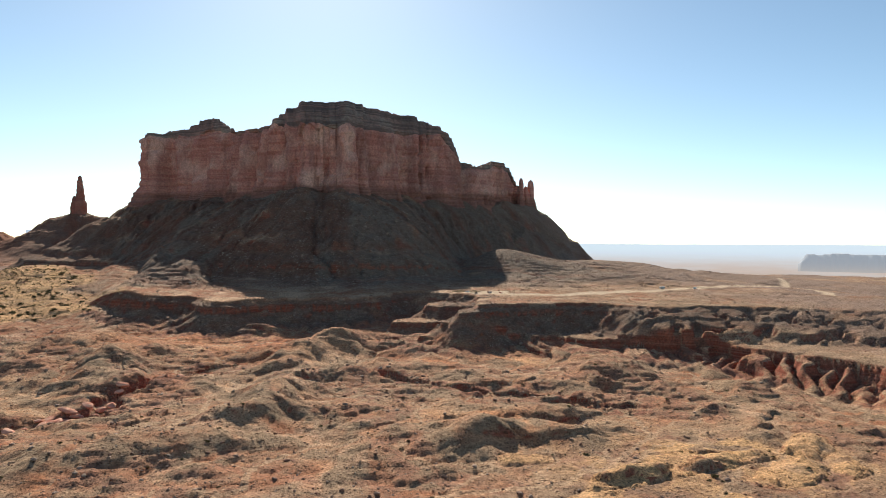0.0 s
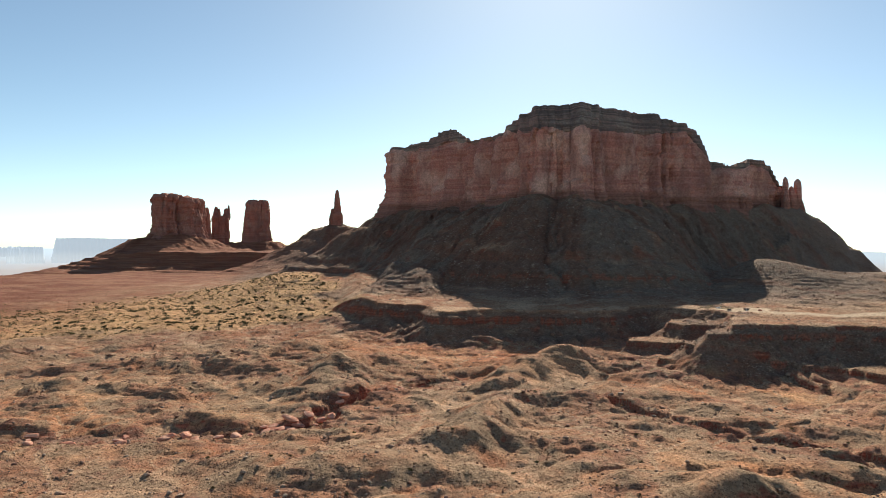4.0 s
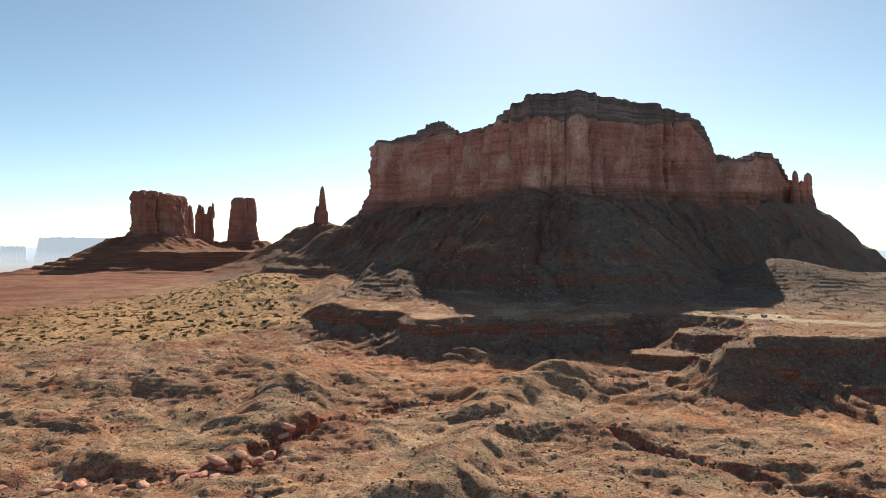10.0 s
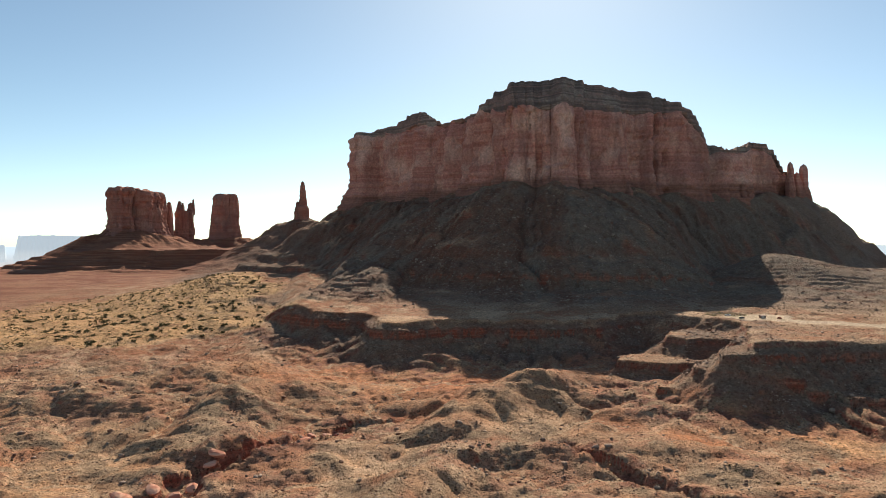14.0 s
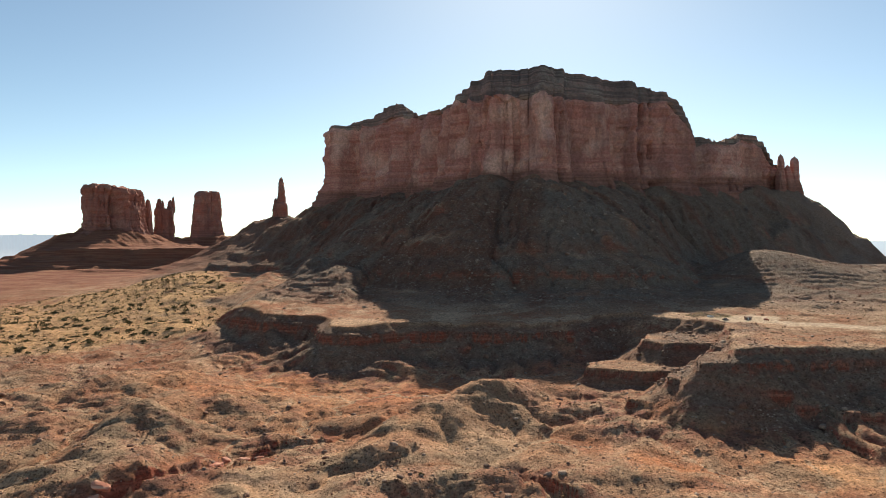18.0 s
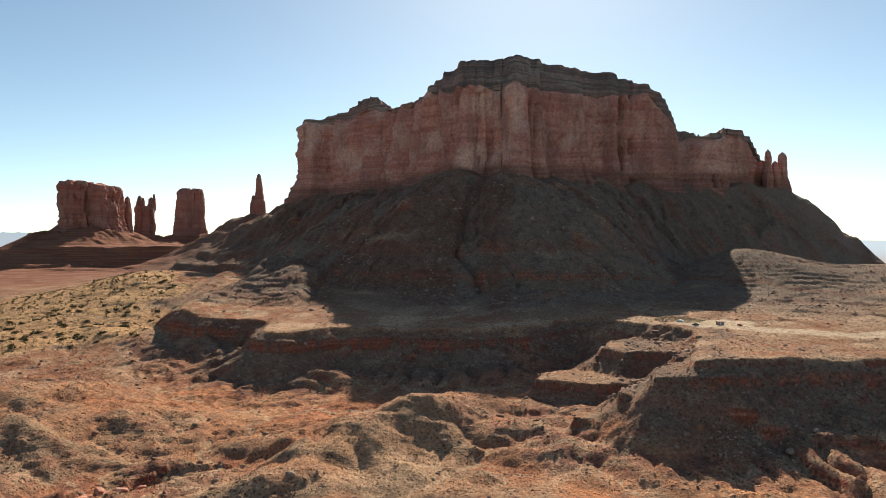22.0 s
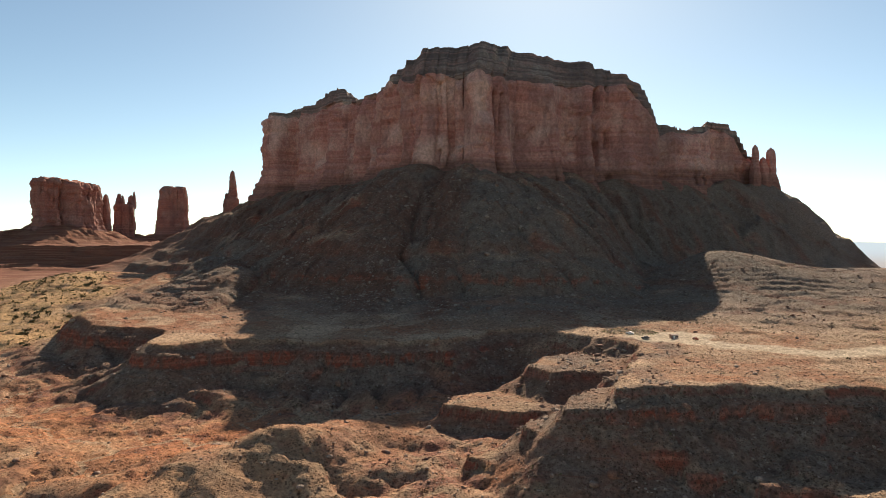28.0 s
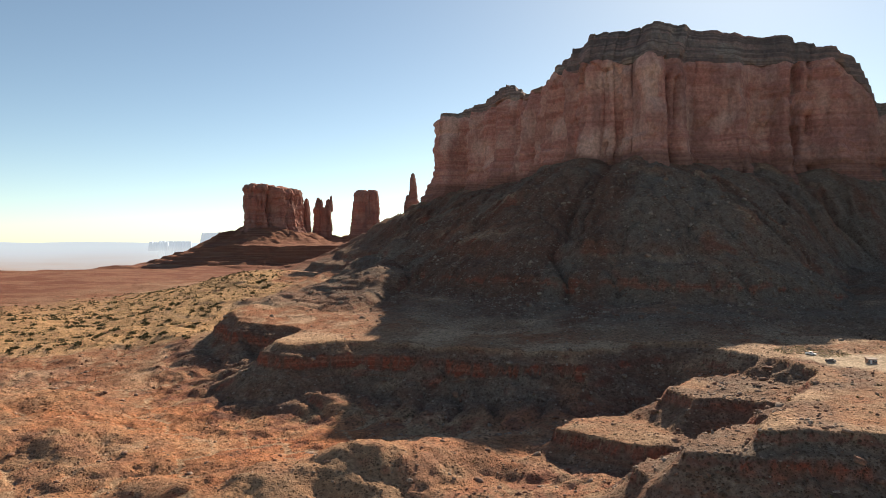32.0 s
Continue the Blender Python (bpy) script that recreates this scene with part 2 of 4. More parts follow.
    gravel = np.maximum(gravel * (1 - 0.7 * hilly), hilly * smooth(hill, 0.13, 0.3))
    valley = hilly * (1 - smooth(hill, 0.06, 0.2))
    bank = np.zeros_like(z)
    for line, wide_, deep in ((GULLY, 11, 9.0), (GULLY_EAST, 9, 7.5)):
        d, _ = to_polyline(0.5 * (x + warp_x), 0.5 * (y + warp_y), line)
        d = d + 3.5 * fbm(x / 9, y / 9, 2, 57)
        z = z - deep * (1 - smooth(d, wide_ * 0.45, wide_ * 0.85)) - 1.5 * np.exp(-(d / 25) ** 2)
        bank = np.maximum(bank, 1 - smooth(d, wide_ * 1.2, wide_ * 2.2))
    # the bench: an upper rim, a lower rim to the east, and noses between them
    foot = z
    ragged = 3.0 * fbm(x / 55, y / 55, 3, 61) + 1.6 * fbm(x / 13, y / 13, 3, 62) + 1.8 * (hashed(np.floor(x / 6 + 0.3 * wide), np.floor(y / 6), 64) - 0.5)
    d, along = to_polyline(x, y, RIM)
    d = np.where(inside(x, y, BENCH), d, -d)
    dl, along_low = to_polyline(x, y, LOW_RIM)
    dl = np.where(inside(x, y, LOW_BENCH), dl, -dl)
    dw, dlw = d + ragged, dl + ragged
    east = smooth(x, 60, 140)
    west = smooth(x + 0.3 * (y - 850), -275, -195)
    z = z - 6 * np.exp(-((d + 68) / 42) ** 2) * smooth(x, -190, -110) * (1 - east)
    flute = ridged(along / 34 + 1.1 * fbm(x / 30, y / 30, 2, 7), d / 90, 3, 71)
    cover = 0.7 * smooth(fbm(x / 24, y / 24, 3, 65), 0.12, 0.4) * (1 - np.exp(-((x + 95) / 32) ** 2))
    top = 48.5 + 2 * east + 0.012 * np.clip(d, 0, 300) + 1.2 * fbm(x / 34, y / 34, 4, 63) - 34 * (1 - west) - 70 * smooth(x, 620, 1300)
    wavy = -(dw + 1.6 * flute * smooth(d, -60, -20) * (1 - smooth(d, -12, -4)))
    fall_ = ramp(wavy, ((0, 0), (1.3, 2.6), (8.5, 6.4), (9.8, 14.4), (26, 25.2), (27.2, 27.0), (120, 86.0), (900, 600.0)))
    fall_east = ramp(wavy, ((0, 0), (1.4, 4.2), (7.5, 7.4), (8.8, 12.4), (36, 30.5), (140, 100.0), (900, 600.0)))
    fall_far = ramp(wavy, ((0, 0), (1.2, 2.0), (26, 9.0), (27.4, 11.5), (60, 20.0), (61.4, 23.0), (150, 60.0), (900, 600.0)))
    fall_east = fall_east + (fall_far - fall_east) * smooth(x, 300, 350)
    fall_ = fall_ + (fall_east - fall_) * east
    fall_ = fall_ + cover * (ramp(wavy, ((0, 0), (1.2, 1.4), (20, 17.0), (58, 30.0), (120, 86.0), (900, 600.0))) - fall_)
    fall_ = fall_ + 80 * east * smooth(-dlw, 0, 5) * (1 - smooth(y, 692, 706))   # the scree ends at the lower rim
    z = np.maximum(z, top - fall_)
    low_top = 20.5 + 1.0 * fbm(x / 30, y / 30, 3, 66) + 0.03 * np.clip(dl, 0, 60)
    low_fall = ramp(-dlw, ((0, 0), (1.4, 1.0), (6, 1.7), (7.4, 2.3), (70, 11.6), (900, 133.0))) * (4.5 + 4.0 * smooth(x, 270, 310))
    z = np.maximum(z, low_top - low_fall)
    reach = np.maximum(d, dl)
    nose_scree = np.zeros_like(z)
    for line, height, edge in NOSES:
        dn, _ = to_polyline(x, y, line, True)
        dn = np.where(inside(x, y, line), dn, -dn)
        dq = dn + 0.8 * ragged
        z = np.maximum(z, height + 0.03 * np.clip(dn, 0, 40) + 0.5 * fbm(x / 12, y / 12, 3, 67) - ramp(-dq, ((0, 0), (1.3, edge), (70, edge + 48.0), (900, 600.0))))
        reach = np.maximum(reach, dn)
        gravel = np.maximum(gravel, 0.7 * smooth(dn, 0, 6))
        nose_scree = np.maximum(nose_scree, 0.7 * smooth(dn, -16, -10) * (1 - smooth(dn, -1, 2)))
    # fins of soft red clay at the foot
    fins = np.zeros_like(z)
    for run, gap, ramp_, high, shown in (
            (along, dw, ((-78, 0), (-60, 0.35), (-46, 0.7), (-36, 0.85), (-27, 0.5), (-20, 0)), 11.0, west * (1 - east)),
            (along_low, dlw, ((-58, 0), (-46, 0.22), (-30, 0.5), (-14, 0.8), (-2, 0.92), (4, 0)), low_top - 1.0 - foot, smooth(x + 0.5 * (y - 650), 62, 95))):
        phase = (run + 0.5 * gap) / 19 + 0.7 * fbm(x / 38, y / 38, 2, 7)
        each = np.floor(phase)
        fin = np.sin(math.pi * (phase - each)) ** 0.75 * (0.35 + 0.65 * hashed(each, each * 0, 9))
        fin = fin + 0.04 * ridged(run / 6 + 0.6 * fbm(x / 18, y / 18, 2, 78), gap / 60, 2, 79)
        spread_ = ramp(gap, ramp_) * shown
        z = np.maximum(z, foot + spread_ * high * fin)
        fins = np.maximum(fins, smooth(spread_, 0.02, 0.3))
    rock = fins * (1 - 0.7 * smooth(dw, -36, -28))
    rock = np.maximum(rock, 0.8 * smooth(dl, -50, -35) * (1 - smooth(dl, -3, 3)))
    slope_scree = np.maximum(0.9 * smooth(dw, -52, -40) * (1 - smooth(dw, -3, 1)) * west * (1 - smooth(dl, -8, -2) * (1 - smooth(dl, 4, 14)) * 0.4), nose_scree)
    d = reach
    rock = np.maximum(rock, np.maximum(smooth(shelf, 2, 10), 0.8 * smooth(step_up, 1, 4) * (1 - smooth(step_up, 15.5, 17))) * smooth(-x, 480, 620))
    rock = np.maximum(rock, bank)
    gravel = np.maximum(gravel, 0.6 * smooth(d, -2, 12) * smooth(x, 150, 260))
    # sandy hill beside the bench
    u, v = (x + 395) * 0.62 + (y - 1185) * -0.78, (x + 395) * 0.78 + (y - 1185) * 0.62
    z = z + 38 * np.exp(-((u / 190) ** 2 + (v / 140) ** 2)) + 9 * np.exp(-(((x + 255) / 60) ** 2 + ((y - 915) / 60) ** 2))
    ds, _ = to_polyline(x, y, SAND, True)
    ds = np.where(inside(x, y, SAND), ds, -ds)
    sand = np.maximum(sand, smooth(ds + 45 * fbm(x / 60, y / 60, 4, 81), -12, 40))
    pale = np.exp(-(((x - 222) / 85) ** 2 + ((y - 330) / 50) ** 2))
    gravel = gravel * (1 - smooth(pale, 0.15, 0.5) * smooth(fbm(x / 25, y / 25, 4, 83), -0.3, 0.1))
    sand = np.maximum(sand, smooth(pale, 0.1, 0.5) * smooth(fbm(x / 25, y / 25, 4, 83), -0.3, 0.1))
    sand = np.maximum(sand, 0.9 * np.exp(-(((x - 205) / 75) ** 2 + ((y - 345) / 55) ** 2)) * smooth(fbm(x / 25, y / 25, 4, 83), -0.25, 0.15))
    rock = np.maximum(rock, 0.55 * smooth(-x, 520, 700) * smooth(y, 1250, 1450))
    # talus of the buttes
    lift, fan = np.full_like(z, -1e3), np.full_like(z, 0.5)
    for line, profile, seed in (
            (BUTTE, ((0, 210), (60, 173), (130, 132), (182, 106), (187, 97), (224, 83), (229, 73), (246, 62), (300, 54), (380, 44), (430, 10), (470, -60), (560, -300)), 91),
            (CASTLE, ((0, 165), (60, 128), (120, 103), (170, 84), (260, 56), (360, 30), (420, -200)), 92),
            (RABBIT, ((0, 145), (50, 118), (100, 96), (200, 70), (300, 40), (360, -200)), 93),
            (TOWER, ((0, 158), (40, 135), (110, 95), (180, 78), (300, 40), (360, -200)), 94),
            (SPIRE, ((0, 192), (40, 166), (120, 116), (220, 74), (330, 40), (400, -200)), 95)):
        xs, ys = [p[0] for p in line], [p[1] for p in line]
        box = (x > min(xs) - 560) & (x < max(xs) + 560) & (y > min(ys) - 560) & (y < max(ys) + 560)
        bx, by = x[box], y[box]
        dt, at = to_polyline(bx, by, line, True)
        dt = np.where(inside(bx, by, line), 0, dt)
        if line is BUTTE:
            dt = dt - 0.38 * smooth(bx, 215, 345) * smooth(1500 - by, 0, 200) * np.maximum(dt - 150, 0)
        fall = smooth(dt, 5, 60) * (1 - smooth(dt, 280, 420))
        rib = ridged(at / 62 + 0.5 * perlin(bx / 70, by / 70, seed), dt / 260, 3, seed)
        rib2 = ridged(at / 17 + 0.5 * perlin(bx / 25, by / 25, seed), dt / 120, 2, seed + 1)
        h = ramp(dt + 8 * fbm(bx / 60, by / 60, 3, seed + 3) + 1.5 * fbm(bx / 11, by / 11, 2, seed + 5), profile)
        h = h + 11 * fbm(at / 80, at * 0 + seed, 3, seed + 6) * (1 - smooth(dt, 0, 130))
        if line is BUTTE:   # steeper below the eastern wall
            h = h + smooth(bx, 180, 330) * ramp(dt, ((0, -3), (70, -30), (150, -50), (200, -38), (290, 0)))
            h = h - smooth(-bx, 240, 420) * ramp(dt, ((0, 0), (50, 13), (150, 18), (300, 0)))
        calm = 0.3 + 0.7 * smooth(h, 80, 135)
        h = h + fall * calm * (11 * rib + 4.2 * rib2 + (0.4 + 1.6 * smooth(h, 90, 125)) * fbm(bx / 9, by / 9, 4, seed + 2))
        fan[box] = np.where(h > lift[box], 0.5 + 0.9 * fbm(at / 26 + 0.3 * perlin(bx / 40, by / 40, seed), dt / 240, 4, seed + 4), fan[box])
        lift[box] = np.maximum(lift[box], h)
    fan = np.where(lift > z - 6, fan + 0.35 * smooth(x, 120, 350), 0.45)
    # spur that catches the light
    u, v = (x - 331) * 0.20 + (y - 1172) * 0.98, (x - 331) * 0.98 - (y - 1172) * 0.20
    lift = lift + 17 * np.exp(-((u / 70) ** 2 + (v / 34) ** 2)) + 20 * np.exp(-(((x + 235) / 120) ** 2 + ((y - 1195) / 80) ** 2))
    lift = np.maximum(lift, np.minimum(54 + 0.21 * (y - 950), 106) + 7 * fbm(x / 55, y / 55, 4, 147) - 400 * (1 - smooth(x, -380, -230) * (1 - smooth(x, -150, -20)) * smooth(y, 900, 950)))
    lift = np.maximum(lift, 49 + 34 * smooth(y, 925, 1190) * smooth(x, 170, 290) * (1 - smooth(x, 560, 900)) + 12 * np.exp(-(((x - 455) / 90) ** 2 + ((y - 985) / 60) ** 2)) - 60 * (1 - smooth(y, 860, 940) * smooth(x, 140, 240)) - 200 * np.maximum(smooth(x, 600, 1100), smooth(y, 1300, 1700)))
    lift = lift + 23 * np.exp(-((np.where(x < 335, (x - 335) / 38, (x - 335) / 85)) ** 2 + ((y - 1172) / 75) ** 2))
    talus = np.maximum(smooth(lift - z, -6, 10), slope_scree)
    z = np.maximum(z, lift) + 2.5 * np.exp(-((lift - z) / 9) ** 2)
    return z, sand, gravel, rock, talus, near, d, valley, fan


def eroded(x0, x1, y0, y1, cell, rounds, power):
    """How far running water has cut the land down, and the size of its streams, on a grid."""
    ax, ay = np.arange(x0, x1, cell), np.arange(y0, y1, cell)
    mx, my = np.meshgrid(ax, ay)
    z = land(mx, my)[0] + 1.1 * fbm(mx / 13, my / 13, 3, 151)
    start = z.copy()
    h, w = z.shape
    around = (-w, w, -1, 1, -w - 1, -w + 1, w - 1, w + 1)
    for _ in range(rounds):
        flat = z.ravel().tolist()
        parent, seen, order = [-1] * (h * w), bytearray(h * w), []
        floor_, tick = min(flat), 0.04
        bins = [[] for _ in range(int((max(flat) - floor_) / tick) + 3)]
        for i in itertools.chain(range(w), range((h - 1) * w, h * w), range(0, h * w, w), range(w - 1, h * w, w)):
            if not seen[i]:
                seen[i] = 1
                bins[int((flat[i] - floor_) / tick)].append(i)
        for level, waiting in enumerate(bins):
            for i in waiting:   # grows while it is read
                order.append(i)
                r, c = divmod(i, w)
                for o in around:
                    j = i + o
                    if 0 <= j < h * w and not seen[j] and abs(j % w - c) <= 1:
                        seen[j] = 1
                        parent[j] = i
                        bins[max(level, int((flat[j] - floor_) / tick))].append(j)
        area = [cell * cell] * (h * w)
        for i in reversed(order):
            if parent[i] >= 0:
                area[parent[i]] += area[i]
        for i in order:
            q = parent[i]
            if q >= 0:
                k = power * area[i] ** 0.38 / cell
                flat[i] = (flat[i] + k * flat[q]) / (1 + k) if flat[i] > flat[q] else flat[q] + 0.01
        z = np.array(flat).reshape(h, w)
        soft_ = (np.roll(z, 1, 0) + np.roll(z, -1, 0) + np.roll(z, 1, 1) + np.roll(z, -1, 1)) / 4
        z = z + 0.08 * (soft_ - z)
    cut = z - start
    edge = np.minimum.reduce([mx - x0, x1 - mx, my - y0, y1 - my])
    return ax, ay, cut * smooth(edge, 0, 60), np.log(np.array(area).reshape(h, w) / (cell * cell)) * smooth(edge, 0, 60)


def sampled(x, y, grid):
    ax, ay, *layers = grid
    cell = ax[1] - ax[0]
    fx, fy = np.clip((x - ax[0]) / cell, 0, len(ax) - 1.001), np.clip((y - ay[0]) / cell, 0, len(ay) - 1.001)
    ix, iy = fx.astype(int), fy.astype(int)
    fx, fy = fx - ix, fy - iy
    for v in layers:
        yield (v[iy, ix] * (1 - fx) + v[iy, ix + 1] * fx) * (1 - fy) + (v[iy + 1, ix] * (1 - fx) + v[iy + 1, ix + 1] * fx) * fy


WATER = eroded(-760, 860, 150, 1420, 3.0, 5, 0.08)


def rise(x, y):
    """The height of the land, and the masks for sand, gravel, road, bare rock, talus and stream beds."""
    z, sand, gravel, rock, talus, near, d, valley, fan = land(x, y)
    cut, stream = sampled(x, y, WATER)
    face = smooth(d, -50, -42) * (1 - smooth(d, 60, 110))
    face = np.maximum(face, 0.85 * smooth(x, 280, 330) * smooth(d, -5, 10))
    z = z + np.clip(cut, -14, 6) * (1 - 0.9 * face)
    # thin beds that show as ledges on the lower slopes
    beds = z + 4.5 * fbm(x / 85, y / 85, 3, 101) + 0.8 * fbm(x / 14, y / 14, 2, 102)
    step = np.where(x < -850, 12.0, 4.4)
    frac = beds / step - np.floor(beds / step)
    stair = (np.floor(beds / step) + smooth(frac, 0.66, 0.94)) * step - beds
    band = smooth(z, 46, 56) * (1 - smooth(z, 86, 104)) * np.maximum(0.75 * smooth(fbm(x / 70, y / 60, 4, 103) + 0.22 * smooth(x, 180, 300), -0.2, 0.25), smooth(-x, 850, 950))
    z = z + stair * band * np.where(x < -850, 0.95, 0.85)
    rock = np.maximum(rock, band * 0.9 * talus)
    talus = talus * (1 - 0.8 * smooth(-x, 850, 950))
    clay = 0.6 * np.exp(-(((x - 110) / 130) ** 2 + ((y - 430) / 70) ** 2)) + np.exp(-(((x + 60) / 105) ** 2 + ((y - 715) / 80) ** 2)) + 0.8 * np.exp(-(((x + 290) / 150) ** 2 + ((y - 500) / 110) ** 2)) + 0.8 * np.exp(-(((x + 170) / 90) ** 2 + ((y - 740) / 60) ** 2)) + 0.7 * np.exp(-(((x - 170) / 120) ** 2 + ((y - 610) / 50) ** 2)) 
    clay = np.clip(np.maximum(clay * (1 + 0.6 * fbm(x / 35, y / 35, 4, 131)), 0.45 * valley), 0, 1)
    wash_bed = 2.6
    b2 = z + 1.6 * fbm(x / 60, y / 60, 3, 105)
    fr = b2 / wash_bed - np.floor(b2 / wash_bed)
    stair2 = (np.floor(b2 / wash_bed) + smooth(fr, 0.76, 0.93)) * wash_bed - b2
    m2 = near * (1 - talus) * np.exp(-(((x + 55) / 120) ** 2 + ((y - 735) / 55) ** 2)) * (1 - smooth(d, -40, -30))
    m2 = np.maximum(m2, 0.75 * near * (1 - talus) * smooth(fbm(x / 75, y / 75, 3, 107), -0.1, 0.16) * (1 - smooth(d, -60, -40)) * (1 - 0.8 * sand))
    gravel = gravel * (1 - 0.6 * np.exp(-(((x + 75) / 115) ** 2 + ((y - 725) / 60) ** 2)))
    z = z + 0.62 * stair2 * m2 * (1 - 0.4 * clay)
    rock = np.maximum(rock, m2 * 0.9)
    stream = stream * (1 - face)
    # fine relief
    fine = np.exp(-(np.maximum(y - 1000, 0) / 500) ** 2)
    z = z + fine * (0.5 * fbm(x / 6.0, y / 6.0, 4, 111, 0.6) + 0.45 * rock * fbm(x / 4.0, y / 4.0, 2, 113))
    # roads lie flat
    dr, _ = to_polyline(x + 3 * perlin(x / 40, y / 40, 5), y, ROAD)
    dh, _ = to_polyline(x, y, HIGHWAY)
    road = np.maximum(1 - smooth(dr, 6, 16), 1 - smooth(dh, 6, 9))
    yard = np.exp(-(((x - 232) / 34) ** 2 + ((y - 872) / 22) ** 2))
    road = np.maximum(road, smooth(yard + 0.15 * fbm(x / 14, y / 14, 3, 5), 0.35, 0.6))
    return z, sand, gravel, road, rock, talus, stream, fan, clay


def height_at(x, y):
    return float(rise(np.array([float(x)]), np.array([float(y)]))[0][0])


# ---- mesh helpers ----
def sheet(name, co, cols, rows, material, wrap=False, flip=False, parent=None, attributes=(), smooth_faces=True):
    """A mesh from rows x cols of points; wrap closes each row."""
    me = bpy.data.meshes.new(name)
    co = np.asarray(co, np.float32).reshape(-1, 3)
    n = cols if wrap else cols - 1
    r, c = np.meshgrid(np.arange(rows - 1), np.arange(n), indexing="ij")
    c2 = (c + 1) % cols
    quad = np.stack([r * cols + c, r * cols + c2, (r + 1) * cols + c2, (r + 1) * cols + c], -1).reshape(-1, 4)
    if flip:
        quad = quad[:, ::-1]
    me.vertices.add(len(co))
    me.vertices.foreach_set("co", co.ravel())
    me.loops.add(quad.size)
    me.loops.foreach_set("vertex_index", quad.astype(np.int32).ravel())
    me.polygons.add(len(quad))
    me.polygons.foreach_set("loop_start", np.arange(0, quad.size, 4, dtype=np.int32))
    if smooth_faces:
        me.polygons.foreach_set("use_smooth", np.ones(len(quad), bool))
    me.update()
    for key, values in attributes:
        me.attributes.new(key, "FLOAT", "POINT").data.foreach_set("value", np.asarray(values, np.float32).ravel())
    me.materials.append(material)
    ob = new(name, me)
    ob.parent = parent
    return ob


def part(name, bm, material, parent, label=""):
    me = bpy.data.meshes.new(name)
    bm.to_mesh(me)
    bm.free()
    me.materials.append(material)
    ob = new(name, me)
    ob.parent = parent
    if label:
        ob["label"] = label
    return ob


# ---- materials ----
class Nodes:
    """Short hand for building a node material."""

    def __init__(self, name):
        self.m = bpy.data.materials.new(name)
        self.m.use_nodes = True
        self.t = self.m.node_tree
        self.b = self.t.nodes["Principled BSDF"]

    def put(self, socket, value):
        if isinstance(value, bpy.types.NodeSocket):
            self.t.links.new(value, socket)
        elif isinstance(value, tuple) and len(value) == 3 and socket.type == "RGBA":
            socket.default_value = (*value, 1)
        else:
            socket.default_value = value

    def place(self):
        return self.t.nodes.new("ShaderNodeNewGeometry").outputs["Position"]

    def scaled(self, vec, s):
        n = self.t.nodes.new("ShaderNodeVectorMath")
        n.operation = "MULTIPLY"
        self.put(n.inputs[0], vec)
        n.inputs[1].default_value = s
        return n.outputs[0]

    def noise(self, vec, scale, detail=4, rough=0.55, distortion=0.0):
        n = self.t.nodes.new("ShaderNodeTexNoise")
        self.put(n.inputs["Vector"], vec)
        n.inputs["Scale"].default_value, n.inputs["Detail"].default_value = scale, detail
        n.inputs["Roughness"].default_value, n.inputs["Distortion"].default_value = rough, distortion
        return n.outputs["Fac"]

    def cells(self, vec, scale, feature="F1"):
        n = self.t.nodes.new("ShaderNodeTexVoronoi")
        n.feature = feature
        self.put(n.inputs["Vector"], vec)
        n.inputs["Scale"].default_value = scale
        return n.outputs["Distance"]

    def math(self, op, a, b=0.0):
        n = self.t.nodes.new("ShaderNodeMath")
        n.operation = op
        self.put(n.inputs[0], a)
        self.put(n.inputs[1], b)
        return n.outputs[0]

    def step(self, v, a, b):
        n = self.t.nodes.new("ShaderNodeMapRange")
        n.interpolation_type = "SMOOTHSTEP"
        self.put(n.inputs[0], v)
        n.inputs[1].default_value, n.inputs[2].default_value = a, b
        return n.outputs[0]

    def mix(self, fac, a, b, kind="MIX"):
        n = self.t.nodes.new("ShaderNodeMix")
        n.data_type, n.blend_type = "RGBA", kind
        self.put(n.inputs[0], fac)
        self.put(n.inputs[6], a)
        self.put(n.inputs[7], b)
        return n.outputs[2]

    def attr(self, key):
        n = self.t.nodes.new("ShaderNodeAttribute")
        n.attribute_name = key
        return n.outputs["Fac"]

    def split(self, vec):
        n = self.t.nodes.new("ShaderNodeSeparateXYZ")
        self.put(n.inputs[0], vec)
        return n.outputs

    def bump(self, height, strength, distance):
        n = self.t.nodes.new("ShaderNodeBump")
        n.inputs["Strength"].default_value, n.inputs["Distance"].default_value = strength, distance
        self.put(n.inputs["Height"], height)
        self.put(self.b.inputs["Normal"], n.outputs[0])

    def finish(self, color, rough=0.9, specular=0.2):
        self.put(self.b.inputs["Base Color"], color)
        self.put(self.b.inputs["Roughness"], rough)
        self.b.inputs["Specular IOR Level"].default_value = specular
        return self.m


